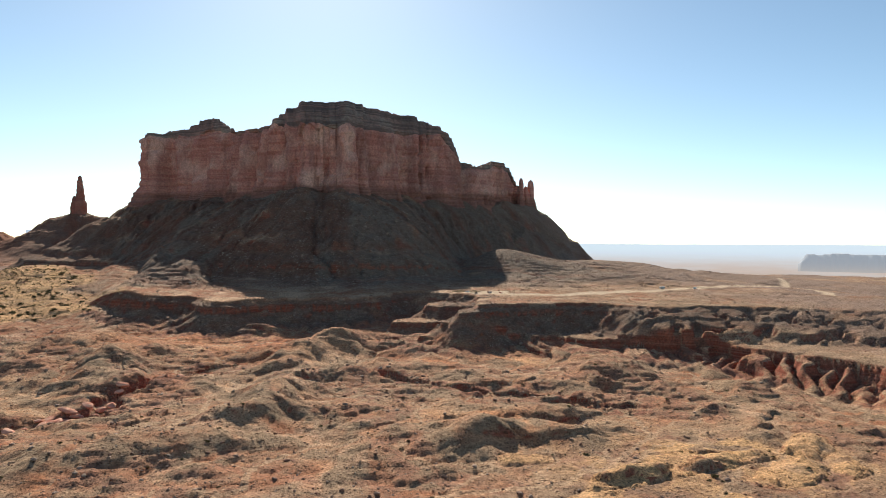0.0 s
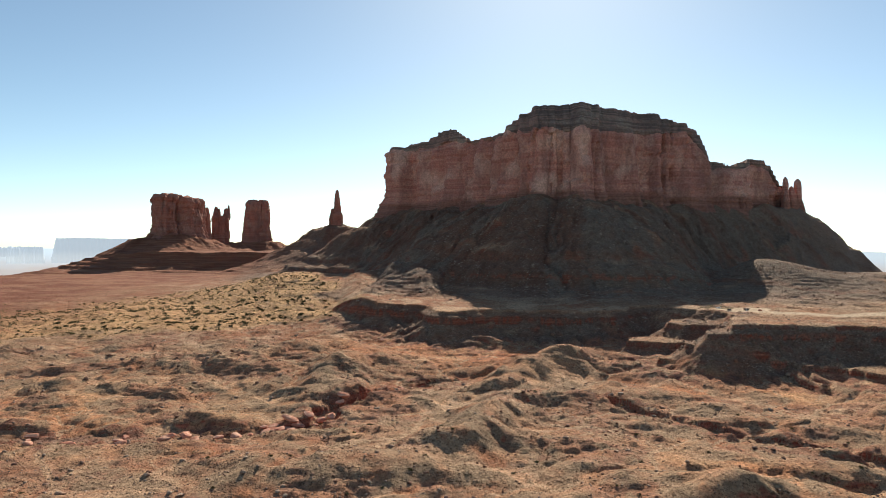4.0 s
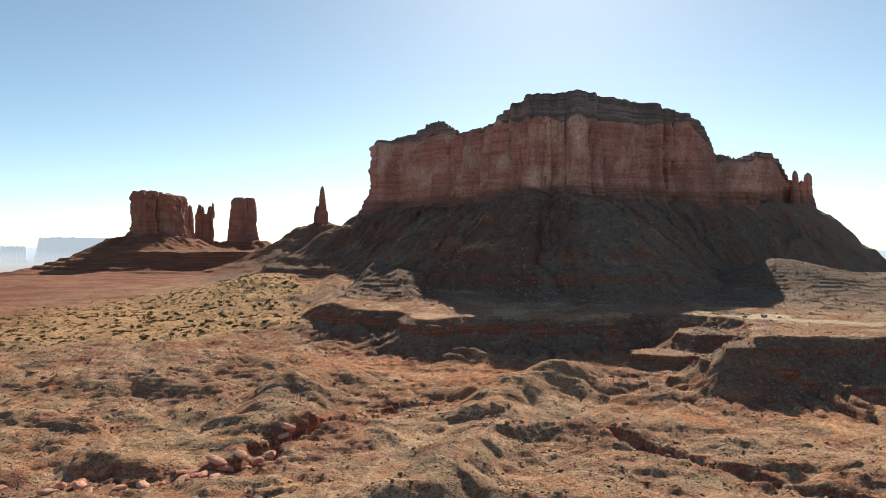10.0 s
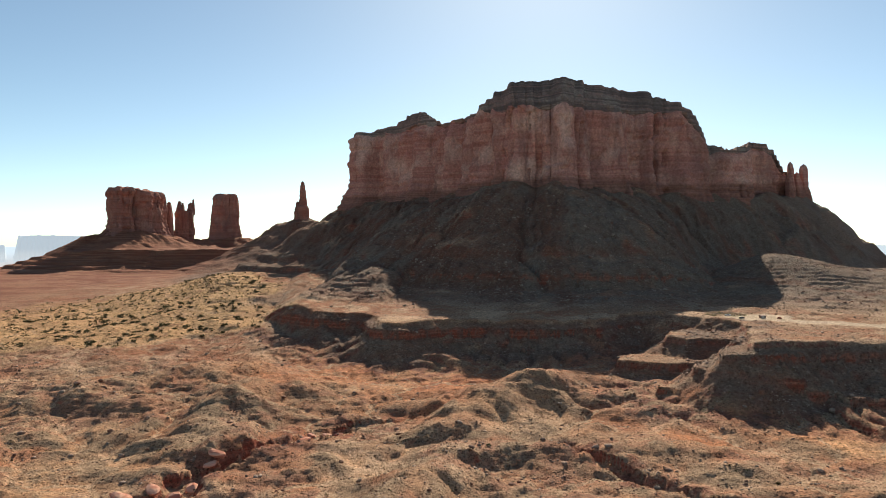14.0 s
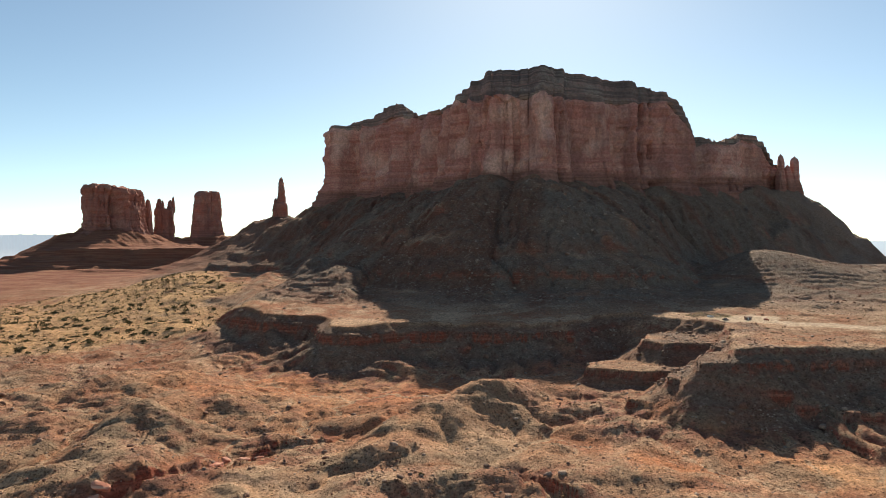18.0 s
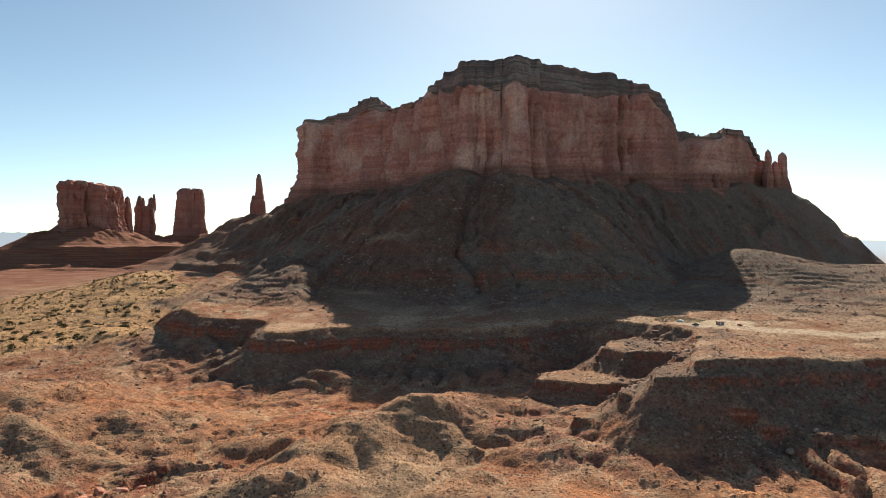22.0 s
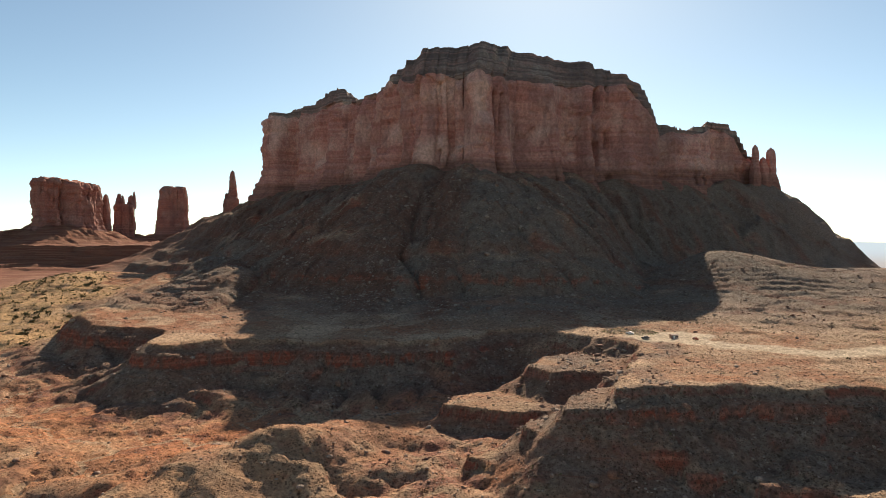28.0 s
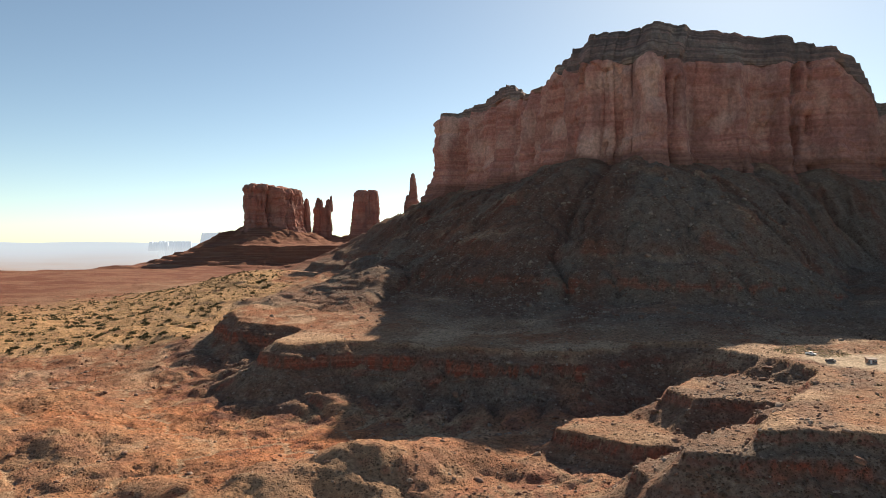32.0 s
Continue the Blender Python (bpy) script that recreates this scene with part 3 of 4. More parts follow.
def ground_material():
    n = Nodes("desert_ground")
    p = n.place()
    normal = n.t.nodes.new("ShaderNodeNewGeometry").outputs["Normal"]
    up = n.split(normal)[2]
    z = n.split(p)[2]
    broad, mid, small = n.noise(p, 0.012, 5), n.noise(p, 0.07, 5), n.noise(p, 0.5, 4, 0.65)
    soil = n.mix(n.step(broad, 0.42, 0.6), (0.47, 0.19, 0.10), (0.49, 0.27, 0.16))
    soil = n.mix(n.step(mid, 0.45, 0.68), soil, (0.58, 0.35, 0.215))
    soil = n.mix(n.math("MULTIPLY", n.step(n.noise(p, 0.022, 5), 0.48, 0.6), 0.75), soil, (0.78, 0.51, 0.325))
    soil = n.mix(n.math("MULTIPLY", n.attr("clay"), n.step(mid, 0.25, 0.6)), soil, n.mix(n.step(broad, 0.4, 0.6), (0.78, 0.30, 0.125), (0.86, 0.45, 0.22)))
    soil = n.mix(n.math("MULTIPLY", n.attr("sand"), n.step(mid, 0.2, 0.55)), soil, (0.84, 0.49, 0.235))
    soil = n.mix(n.math("MULTIPLY", n.attr("gravel"), n.step(n.noise(p, 0.045, 4), 0.3, 0.6)), soil, (0.42, 0.275, 0.17))
    strata = n.noise(n.scaled(p, (0.01, 0.01, 0.55)), 1.0, 3)
    red = n.mix(n.step(strata, 0.4, 0.62), (0.38, 0.095, 0.055), (0.50, 0.19, 0.12))
    red = n.mix(n.step(mid, 0.5, 0.7), red, (0.27, 0.13, 0.09))
    steep = n.step(up, 0.76, 0.62)
    soil = n.mix(n.math("MAXIMUM", steep, n.math("MULTIPLY", n.attr("rock"), n.step(mid, 0.4, 0.65))), soil, red)
    scree = n.mix(n.step(n.noise(p, 0.03, 5), 0.4, 0.62), (0.235, 0.13, 0.095), (0.245, 0.178, 0.138))
    scree = n.mix(n.step(strata, 0.56, 0.7), scree, (0.26, 0.115, 0.08))
    fan = n.attr("fan")
    scree = n.mix(n.math("MULTIPLY", n.step(fan, 0.45, 0.9), 0.7), scree, (0.265, 0.212, 0.165))
    scree = n.mix(n.math("MULTIPLY", n.step(fan, 0.5, 0.1), 0.6), scree, (0.21, 0.085, 0.055))
    scree = n.mix(n.math("MULTIPLY", n.step(n.noise(p, 0.22, 5, 0.7), 0.52, 0.66), 0.7), scree, (0.36, 0.28, 0.22))
    scree = n.mix(n.math("MULTIPLY", n.step(n.noise(p, 0.13, 5, 0.7), 0.5, 0.36), 0.6), scree, (0.09, 0.055, 0.042))
    soil = n.mix(n.math("MULTIPLY", n.attr("talus"), n.math("MULTIPLY", n.step(n.noise(p, 0.02, 4), 0.2, 0.5), 0.9)), soil, scree)
    soil = n.mix(n.math("MULTIPLY", n.step(up, 0.62, 0.46), n.math("SUBTRACT", 1.0, n.math("MULTIPLY", n.attr("talus"), n.step(z, 62.0, 110.0)))), soil, red)
    soil = n.mix(n.math("MULTIPLY", n.step(n.attr("stream"), 0.3, 0.55), n.math("SUBTRACT", 0.8, n.math("MULTIPLY", n.attr("talus"), 0.8))), soil, (0.64, 0.42, 0.26))
    soil = n.mix(n.math("MULTIPLY", n.step(n.split(p)[0], -500.0, -900.0), n.step(n.noise(p, 0.006, 5), 0.1, 0.4)), soil, n.mix(n.step(strata, 0.42, 0.6), (0.30, 0.105, 0.065), (0.42, 0.19, 0.115)))
    soil = n.mix(n.math("MULTIPLY", n.step(n.split(p)[0], 380.0, 620.0), n.step(n.noise(p, 0.01, 5), 0.3, 0.6)), soil, (0.37, 0.25, 0.19))
    soil = n.mix(n.attr("road"), soil, (0.70, 0.52, 0.36))
    dots = 0.0
    for scale, wide_, lo, hi, much in ((0.24, 0.20, 0.42, 0.56, 0.7), (0.46, 0.24, 0.36, 0.52, 0.75), (1.0, 0.30, 0.36, 0.5, 0.6)):
        pebble = n.step(n.cells(p, scale), wide_ + 0.08, wide_ - 0.08)
        pebble = n.math("MULTIPLY", pebble, n.step(n.noise(p, scale * 0.12, 4), lo, hi))
        pebble = n.math("MULTIPLY", pebble, n.math("SUBTRACT", 1.0, n.attr("road")))
        soil = n.mix(n.math("MULTIPLY", pebble, much), soil, (0.12, 0.066, 0.04))
        dots = n.math("ADD", pebble, dots)
    soil = n.mix(n.step(small, 0.35, 0.72), n.mix(0.5, soil, (0.08, 0.045, 0.03)), soil)
    n.bump(n.math("ADD", n.math("MULTIPLY", dots, 0.5), n.math("ADD", small, n.math("MULTIPLY", n.noise(p, 1.6, 3, 0.7), 0.5))), 1.0, 1.0)
    return n.finish(soil, 0.95, 0.1)


def cliff_material(name, a, b, c, stain, shale=0.0, banded=0.0):
    n = Nodes(name)
    p = n.place()
    beds = n.noise(n.scaled(p, (0.004, 0.004, 0.16)), 1.0, 4, 0.6)
    streak = n.noise(n.scaled(p, (0.045, 0.045, 0.008)), 1.0, 5, 0.6)
    broad, small = n.noise(p, 0.02, 4), n.noise(p, 0.25, 5, 0.65)
    col = n.mix(n.step(beds, 0.38, 0.62), a, b)
    col = n.mix(n.step(broad, 0.45, 0.68), col, c)
    col = n.mix(n.math("MULTIPLY", n.step(n.noise(n.scaled(p, (0.012, 0.012, 0.006)), 1.0, 4), 0.5, 0.66), 0.5), col, stain)
    col = n.mix(n.math("MULTIPLY", n.step(streak, 0.48, 0.72), 0.6), col, stain)
    if banded:   # alternating pale and dark beds
        col = n.mix(n.math("MULTIPLY", n.step(n.noise(n.scaled(p, (0.004, 0.004, 0.22)), 1.0, 3), 0.47, 0.55), banded), col, stain)
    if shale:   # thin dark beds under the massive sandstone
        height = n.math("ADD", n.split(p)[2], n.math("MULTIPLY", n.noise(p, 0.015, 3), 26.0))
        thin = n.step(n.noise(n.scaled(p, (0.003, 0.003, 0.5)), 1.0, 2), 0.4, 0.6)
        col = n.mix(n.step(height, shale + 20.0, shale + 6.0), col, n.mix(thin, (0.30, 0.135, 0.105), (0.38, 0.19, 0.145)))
    col = n.mix(n.step(small, 0.3, 0.7), n.mix(0.4, col, (0.07, 0.035, 0.025)), col)
    n.bump(n.math("ADD", n.math("MULTIPLY", streak, 0.8), small), 0.9, 3.0)
    return n.finish(col, 0.92, 0.12)


GROUND = ground_material()
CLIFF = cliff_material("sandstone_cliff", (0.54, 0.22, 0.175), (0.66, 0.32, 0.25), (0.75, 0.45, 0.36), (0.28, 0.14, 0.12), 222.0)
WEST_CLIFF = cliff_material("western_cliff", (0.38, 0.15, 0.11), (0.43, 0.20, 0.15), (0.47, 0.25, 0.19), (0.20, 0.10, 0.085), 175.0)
CAP = cliff_material("shale_cap", (0.46, 0.25, 0.195), (0.33, 0.22, 0.175), (0.40, 0.31, 0.245), (0.19, 0.13, 0.11), banded=0.8)


# ---- ground ----
def spaced(stops):
    """Coordinates whose spacing goes from stop to stop: (place, spacing)."""
    out, v = [], stops[0][0]
    while v < stops[-1][0]:
        out.append(v)
        v += np.interp(v, [s[0] for s in stops], [s[1] for s in stops])
    return np.array(out + [stops[-1][0]])


xs = spaced(((-4900, 150), (-2200, 60), (-1750, 9), (-900, 6), (-480, 3.2), (-360, 1.6), (300, 1.6), (440, 2.4), (1000, 9), (1600, 60), (4900, 150)))
ys = spaced(((-600, 80), (180, 8), (270, 1.35), (720, 1.5), (920, 2.0), (1300, 2.8), (1700, 5), (2050, 4.5), (2250, 4.5), (3100, 9), (3600, 60), (4950, 120)))
gx, gy = np.meshgrid(xs, ys)
gz, sand, gravel, road, rock, talus, stream, fan, clay = rise(gx, gy)
print("ground", gx.size)
ground = sheet("ground", np.stack([gx, gy, gz], -1), len(xs), len(ys), GROUND,
               attributes=(("sand", sand), ("gravel", gravel), ("road", road), ("rock", rock), ("talus", talus), ("stream", np.clip(stream / 8, 0, 1)), ("fan", fan), ("clay", clay)))
tagged(ground, "red-brown desert ground with washes, ledges and gravel mounds", "ground", kind="structure")


# ---- buttes ----
def panels(u, z, wide, tall, seed):
    """Flat slabs of a rock face, each set forward or back by its own amount."""
    cu = u / wide + 0.45 * perlin(u / wide * 0.8, z / tall * 0.7, seed)
    i = np.floor(cu)
    j = np.floor(z / tall + 3.0 * hashed(i, i * 0, seed + 1) + 0.35 * perlin(u / wide * 1.6, z / tall, seed + 2))
    return hashed(i, j, seed + 3) - 0.5


def massif(name, outline, spine, crest, wall_top, base, step, material, cap_material, inset, seed, relief=1.0, rings=80, caps=56, parent=None, cap_slope=0.85):
    """A rock wall round an outline, and the stepped cap over it up to a spine. crest, wall_top, base: heights by x."""
    line, s = rounded(outline, step)
    n = len(line)
    ahead, behind = np.roll(line, -1, 0), np.roll(line, 1, 0)
    tangent = ahead - behind
    tangent /= np.hypot(tangent[:, 0], tangent[:, 1])[:, None]
    out = np.stack([tangent[:, 1], -tangent[:, 0]], 1)
    size = float(np.mean(np.hypot(*(line - line.mean(0)).T)))
    spine = np.array(spine, float)
    px = np.clip(line[:, 0], spine[:, 0].min(), spine[:, 0].max())
    mid = np.stack([px, np.interp(px, spine[:, 0], spine[:, 1])], 1)
    top, foot = ramp(line[:, 0], wall_top), ramp(line[:, 0], base)
    top = top + 8 * relief * fbm(line[:, 0] / 60, line[:, 1] / 60, 4, seed + 13)
    co = []
    px_, py_ = line[:, 0], line[:, 1]
    round_ = 2 * math.pi * s / s[-1]
    cx, cy = np.cos(round_) * s[-1] / 6.283, np.sin(round_) * s[-1] / 6.283
    buttress = fbm(cx / 80, cy / 80, 3, seed) * 32 * relief
    patch = smooth(fbm(cx / 60, cy / 60, 2, seed + 14), -0.35, 0.45)
    columns = -np.abs(perlin(cx / 64, cy / 64, seed + 1)) * 26 * relief - np.abs(perlin(cx / 27, cy / 27, seed + 16)) * 4 * relief
    joints = (-np.abs(perlin(cx / 13, cy / 13, seed + 2)) * 3.5 - np.abs(perlin(cx / 6, cy / 6, seed + 12)) * 1.2) * relief * patch
    cracks = -14 * relief * smooth(ridged(cx / 50, cy / 50, 1, seed + 10), 0.9, 0.99)
    for k in range(rings + 1):
        f = k / rings
        z = foot - 30 + (top - foot + 30) * f
        bed = fbm(z / 9.0 + 0 * cx, cx / 300, 3, seed + 3) * 1.4 * relief + 1.5 * relief * smooth(f, 0.55, 0.9) * (hashed(np.floor(z / 5.5), 0 * z, seed + 21) - 0.5)
        bed = bed + relief * (8.5 * panels(s, z, 46, 85, seed + 30) + 4.0 * panels(s, z, 19, 40, seed + 40) + 1.1 * panels(s, z, 8, 15, seed + 50))
        shift = fbm(cx / 40, z / 55, 3, seed + 4) * 3.5 * relief
        drift = fbm(cx / 22 + 0.25 * z / 30, z / 34, 3, seed + 15) * 3.0 * relief
        foot_beds = np.clip(0.42 - f, 0, 1) * 9 * relief + 1.5 * relief * (np.floor(f * 26) % 2) * (f < 0.45)
        shape = drift + foot_beds + buttress * (1.15 - 0.5 * f) + columns * (0.4 + 0.6 * np.sin(math.pi * min(1, f * 1.1))) + joints + bed + shift
        shape = shape + cracks * smooth(fbm(cx / 30, z / 40, 2, seed + 11), -0.1, 0.25)
        shape = shape + 9 * relief - inset * f + 4 * relief * np.clip(0.22 - f, 0, 1) / 0.22
        crown = -3.0 * relief * smooth(f, 0.93, 1.0)
        xy = line + out * (shape + crown)[:, None]
        co.append(np.column_stack([xy, z + (2.2 * relief * fbm(cx / 18, cy / 18, 3, seed + 5)) * f]))
    last = co[-1]
    wall = sheet("cliff", np.array(co), n, rings + 1, material, wrap=True, parent=parent)
    co = [last]
    reach = np.hypot(*(mid - last[:, :2]).T)
    even = line + out * (buttress * 0.65 - inset + 4 * relief)[:, None]
    for k in range(1, caps + 1):
        f = (k / caps) ** 1.5
        edge = last[:, :2] * max(0, 1 - k / 7) + even * min(1, k / 7)
        xy = edge * (1 - f) + mid * f
        into = reach * f + 6 * relief * fbm(xy[:, 0] / 34, xy[:, 1] / 34, 4, seed + 7)
        peak = ramp(xy[:, 0], crest) + relief * (1.8 * np.round(1.6 * fbm(xy[:, 0] / 45, xy[:, 1] / 80, 2, seed + 8)) + 1.4 * (hashed(np.floor(xy[:, 0] / 17), np.floor(xy[:, 1] / 40), seed + 18) - 0.5))
        z = np.minimum(last[:, 2] + np.clip(into, 0, None) * cap_slope, np.maximum(peak, last[:, 2] - 2))
        level = (z + 2.5 * fbm(xy[:, 0] / 70, xy[:, 1] / 70, 2, seed + 19)) / 10.5
        ledge = level - np.floor(level)
        z = z + min(relief, 1.0) * min(1.0, k / 5) * 9.5 * (smooth(ledge, 0.34, 0.56) - ledge) + 0.5 * relief * fbm(xy[:, 0] / 8, xy[:, 1] / 8, 2, seed + 9) * (f < 1)
        co.append(np.column_stack([xy, z]))
    cap = sheet("cap", np.array(co), n, caps + 1, cap_material, wrap=True, parent=parent)
    return wall, cap


def thing(name, label, category, x=0, y=0, z=0, group=""):
    return tagged(new(name), label, category, group)


butte = thing("sandstone_butte", "huge red sandstone butte with sheer cliffs and a dark stepped cap", "butte")
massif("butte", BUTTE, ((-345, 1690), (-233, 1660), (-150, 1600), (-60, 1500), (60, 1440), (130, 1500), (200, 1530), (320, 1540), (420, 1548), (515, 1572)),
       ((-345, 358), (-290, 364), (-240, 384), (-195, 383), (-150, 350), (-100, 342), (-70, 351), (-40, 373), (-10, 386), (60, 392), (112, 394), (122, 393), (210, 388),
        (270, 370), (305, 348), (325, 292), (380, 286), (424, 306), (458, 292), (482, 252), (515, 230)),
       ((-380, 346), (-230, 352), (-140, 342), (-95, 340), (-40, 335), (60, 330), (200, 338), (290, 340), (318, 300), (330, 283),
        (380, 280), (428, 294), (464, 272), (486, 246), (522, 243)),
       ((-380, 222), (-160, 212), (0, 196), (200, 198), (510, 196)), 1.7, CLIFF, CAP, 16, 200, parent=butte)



def pinnacle(x, y, foot, top, half_wide, half_deep, seed, parent, lean=0.0, material=None):
    """A thin finger of rock."""
    line, s = rounded(block(0, 0, 1, 1, 15, 3), 0.12)
    turn = 2 * math.pi * s / s[-1]
    co = []
    for k in range(26):
        f = k / 25
        z = foot + (top - foot) * f
        r = (1.3 - 0.95 * f ** 1.6 + 0.22 * fbm(np.cos(turn) + 3 * f, np.sin(turn) + seed, 3, seed)) * (1 if k < 25 else 0.05)
        r = r + 0.12 * float(perlin(np.array([f * 9.0]), np.array([seed * 1.7]), seed)[0])
        co.append(np.column_stack([x + line[:, 0] * r * half_wide + lean * f, y + line[:, 1] * r * half_deep, z + 0 * turn + (1.5 if k == 25 else 0)]))
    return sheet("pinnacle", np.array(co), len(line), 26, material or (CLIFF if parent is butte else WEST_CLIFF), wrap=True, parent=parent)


pinnacle(518, 1560, 180, 266, 9, 12, 1, butte)
pinnacle(487, 1538, 180, 268, 7, 10, 2, butte)
pinnacle(503, 1550, 180, 250, 9, 10, 4, butte)

castle = thing("castle_butte", "broad dark red sandstone butte with a flat crest", "butte")
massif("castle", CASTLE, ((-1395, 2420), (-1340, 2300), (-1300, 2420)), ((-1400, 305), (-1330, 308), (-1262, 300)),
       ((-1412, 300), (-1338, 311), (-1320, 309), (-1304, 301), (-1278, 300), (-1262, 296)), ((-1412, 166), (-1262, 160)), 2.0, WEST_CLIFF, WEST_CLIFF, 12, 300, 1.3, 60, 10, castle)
pinnacle(-1316, 2578, 130, 281, 13, 15, 5, castle)
pinnacle(-1328, 2566, 130, 268, 12, 15, 12, castle)
rabbit = thing("twin_tower", "narrow red sandstone tower with two points", "rock tower")
massif("rabbit", RABBIT, ((-1330, 2656), (-1272, 2684)), ((-1340, 246), (-1260, 250)), ((-1340, 244), (-1312, 252), (-1260, 248)),
       ((-1340, 140), (-1260, 140)), 2.2, WEST_CLIFF, WEST_CLIFF, 8, 320, 0.6, 50, 6, rabbit)
pinnacle(-1320, 2660, 235, 288, 9, 11, 6, rabbit)
pinnacle(-1310, 2666, 238, 281, 5, 8, 7, rabbit)
pinnacle(-1285, 2678, 235, 283, 11, 11, 8, rabbit)
pinnacle(-1276, 2682, 240, 297, 5, 7, 9, rabbit)
tower = thing("rock_tower", "tall square red sandstone tower with a flat top", "rock tower")
massif("tower", TOWER, ((-1280, 2922), (-1232, 2940)), ((-1320, 332), (-1190, 330)), ((-1320, 324), (-1190, 326)), ((-1320, 152), (-1190, 152)),
       2.0, WEST_CLIFF, WEST_CLIFF, 13, 340, 0.8, 56, 8, tower)
spire = thing("rock_spire", "slender dark red sandstone spire on a rubble cone", "rock spire")
massif("spire", SPIRE, ((-626, 2057), (-620, 2059)), ((-640, 236), (-620, 236)), ((-660, 232), (-600, 224)), ((-660, 200), (-600, 196)),
       1.5, WEST_CLIFF, WEST_CLIFF, 5, 360, 0.3, 30, 6, spire)
pinnacle(-621, 2060, 205, 297, 10, 10, 10, spire)
pinnacle(-634, 2054, 190, 240, 8, 8, 13, spire)


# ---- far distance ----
# Aerial haze painted as a colour ramp by height, lifted by emission.
def painted_haze(name, low, high, z0, z1, glow):
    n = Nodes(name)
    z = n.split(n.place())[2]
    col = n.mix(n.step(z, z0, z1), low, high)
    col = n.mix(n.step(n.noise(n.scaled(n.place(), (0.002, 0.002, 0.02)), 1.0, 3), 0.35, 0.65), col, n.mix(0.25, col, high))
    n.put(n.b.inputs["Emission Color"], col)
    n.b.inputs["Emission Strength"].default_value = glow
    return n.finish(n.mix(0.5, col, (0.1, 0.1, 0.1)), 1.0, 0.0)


# Plain pales to blue with height; mesa feet take its hazy colour.
HAZE = painted_haze("hazy_plain", (0.50, 0.41, 0.37), (0.56, 0.66, 0.76), -60, 96, 0.85)
HAZE_MESA = painted_haze("hazy_mesa", (0.55, 0.61, 0.67), (0.43, 0.51, 0.60), 50, 112, 0.82)
# Nearer mesa: weaker painted haze and emission, paler towards its foot.
HAZE_NEAR = painted_haze("hazy_near_mesa", (0.50, 0.45, 0.42), (0.34, 0.37, 0.42), -10, 55, 0.65)
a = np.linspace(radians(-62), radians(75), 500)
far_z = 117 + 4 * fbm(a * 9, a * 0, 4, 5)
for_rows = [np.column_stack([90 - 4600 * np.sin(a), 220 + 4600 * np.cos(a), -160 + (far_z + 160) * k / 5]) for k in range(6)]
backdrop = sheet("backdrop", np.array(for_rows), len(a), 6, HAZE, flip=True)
tagged(backdrop, "desert plain along the horizon, painted pale hazy blue", "backdrop", kind="structure")


def far_mesa(turn_a, turn_b, radius, low, high, seed, rough=5.0, material=None):
    """A distant flat-topped mesa on an arc round the walk."""
    ta, tb = radians(turn_a), radians(turn_b)
    n = 90
    t = np.linspace(ta, tb, n)
    u = np.linspace(0, 1, n)
    edge = smooth(u, 0, 0.05) * (1 - smooth(u, 0.95, 1))
    foot_ = low - 30
    top = low + (high - low) * edge + edge * rough * np.round(2 * fbm(u * 6, u * 0, 3, seed)) / 2
    co = []
    for r, zz in ((radius - 60, foot_ + 0 * t), (radius - 30, low + 0.35 * (top - low)), (radius - 12, top - 2), (radius, top), (radius + 60, top), (radius + 70, foot_ + 0 * t)):
        rr = r + 8 * fbm(u * 30, u * 0 + 3, 2, seed + 1)
        co.append(np.column_stack([90 - rr * np.sin(t), 220 + rr * np.cos(t), zz]))
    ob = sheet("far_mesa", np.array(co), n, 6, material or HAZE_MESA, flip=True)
    return tagged(ob, "distant flat-topped mesa, painted hazy blue", "mesa", "mesas on the horizon")


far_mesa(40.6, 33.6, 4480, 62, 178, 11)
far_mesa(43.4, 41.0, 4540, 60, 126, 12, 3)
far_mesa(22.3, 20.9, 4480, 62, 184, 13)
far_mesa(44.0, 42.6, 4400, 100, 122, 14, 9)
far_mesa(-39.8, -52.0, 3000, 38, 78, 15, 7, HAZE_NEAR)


# ---- plants, stones ----
LEAF = Nodes("desert_shrub")
_p = LEAF.place()
LEAF = LEAF.finish(LEAF.mix(LEAF.step(LEAF.noise(_p, 0.3, 3), 0.35, 0.65), (0.10, 0.085, 0.04), (0.19, 0.15, 0.075)), 0.9, 0.1)
STEM = Nodes("dry_stem").finish((0.13, 0.09, 0.06), 0.95, 0.1)
STONE = Nodes("fallen_stone")
_p = STONE.place()
_c = STONE.mix(STONE.step(STONE.noise(_p, 0.08, 3), 0.4, 0.6), (0.27, 0.135, 0.09), (0.44, 0.32, 0.24))
_c = STONE.mix(STONE.step(STONE.noise(_p, 1.6, 4), 0.35, 0.7), STONE.mix(0.5, _c, (0.07, 0.04, 0.03)), _c)
STONE.bump(STONE.noise(_p, 1.2, 4), 0.6, 0.3)
STONE = STONE.finish(_c, 0.92, 0.15)

_g = (1 + 5 ** 0.5) / 2
ICO_V = np.array([(-1, _g, 0), (1, _g, 0), (-1, -_g, 0), (1, -_g, 0), (0, -1, _g), (0, 1, _g),
                  (0, -1, -_g), (0, 1, -_g), (_g, 0, -1), (_g, 0, 1), (-_g, 0, -1), (-_g, 0, 1)]) / 1.9
ICO_F = np.array([(0, 11, 5), (0, 5, 1), (0, 1, 7), (0, 7, 10), (0, 10, 11), (1, 5, 9), (5, 11, 4), (11, 10, 2), (10, 7, 6), (7, 1, 8),
                  (3, 9, 4), (3, 4, 2), (3, 2, 6), (3, 6, 8), (3, 8, 9), (4, 9, 5), (2, 4, 11), (6, 2, 10), (8, 6, 7), (9, 8, 1)])
rng = np.random.default_rng(7)


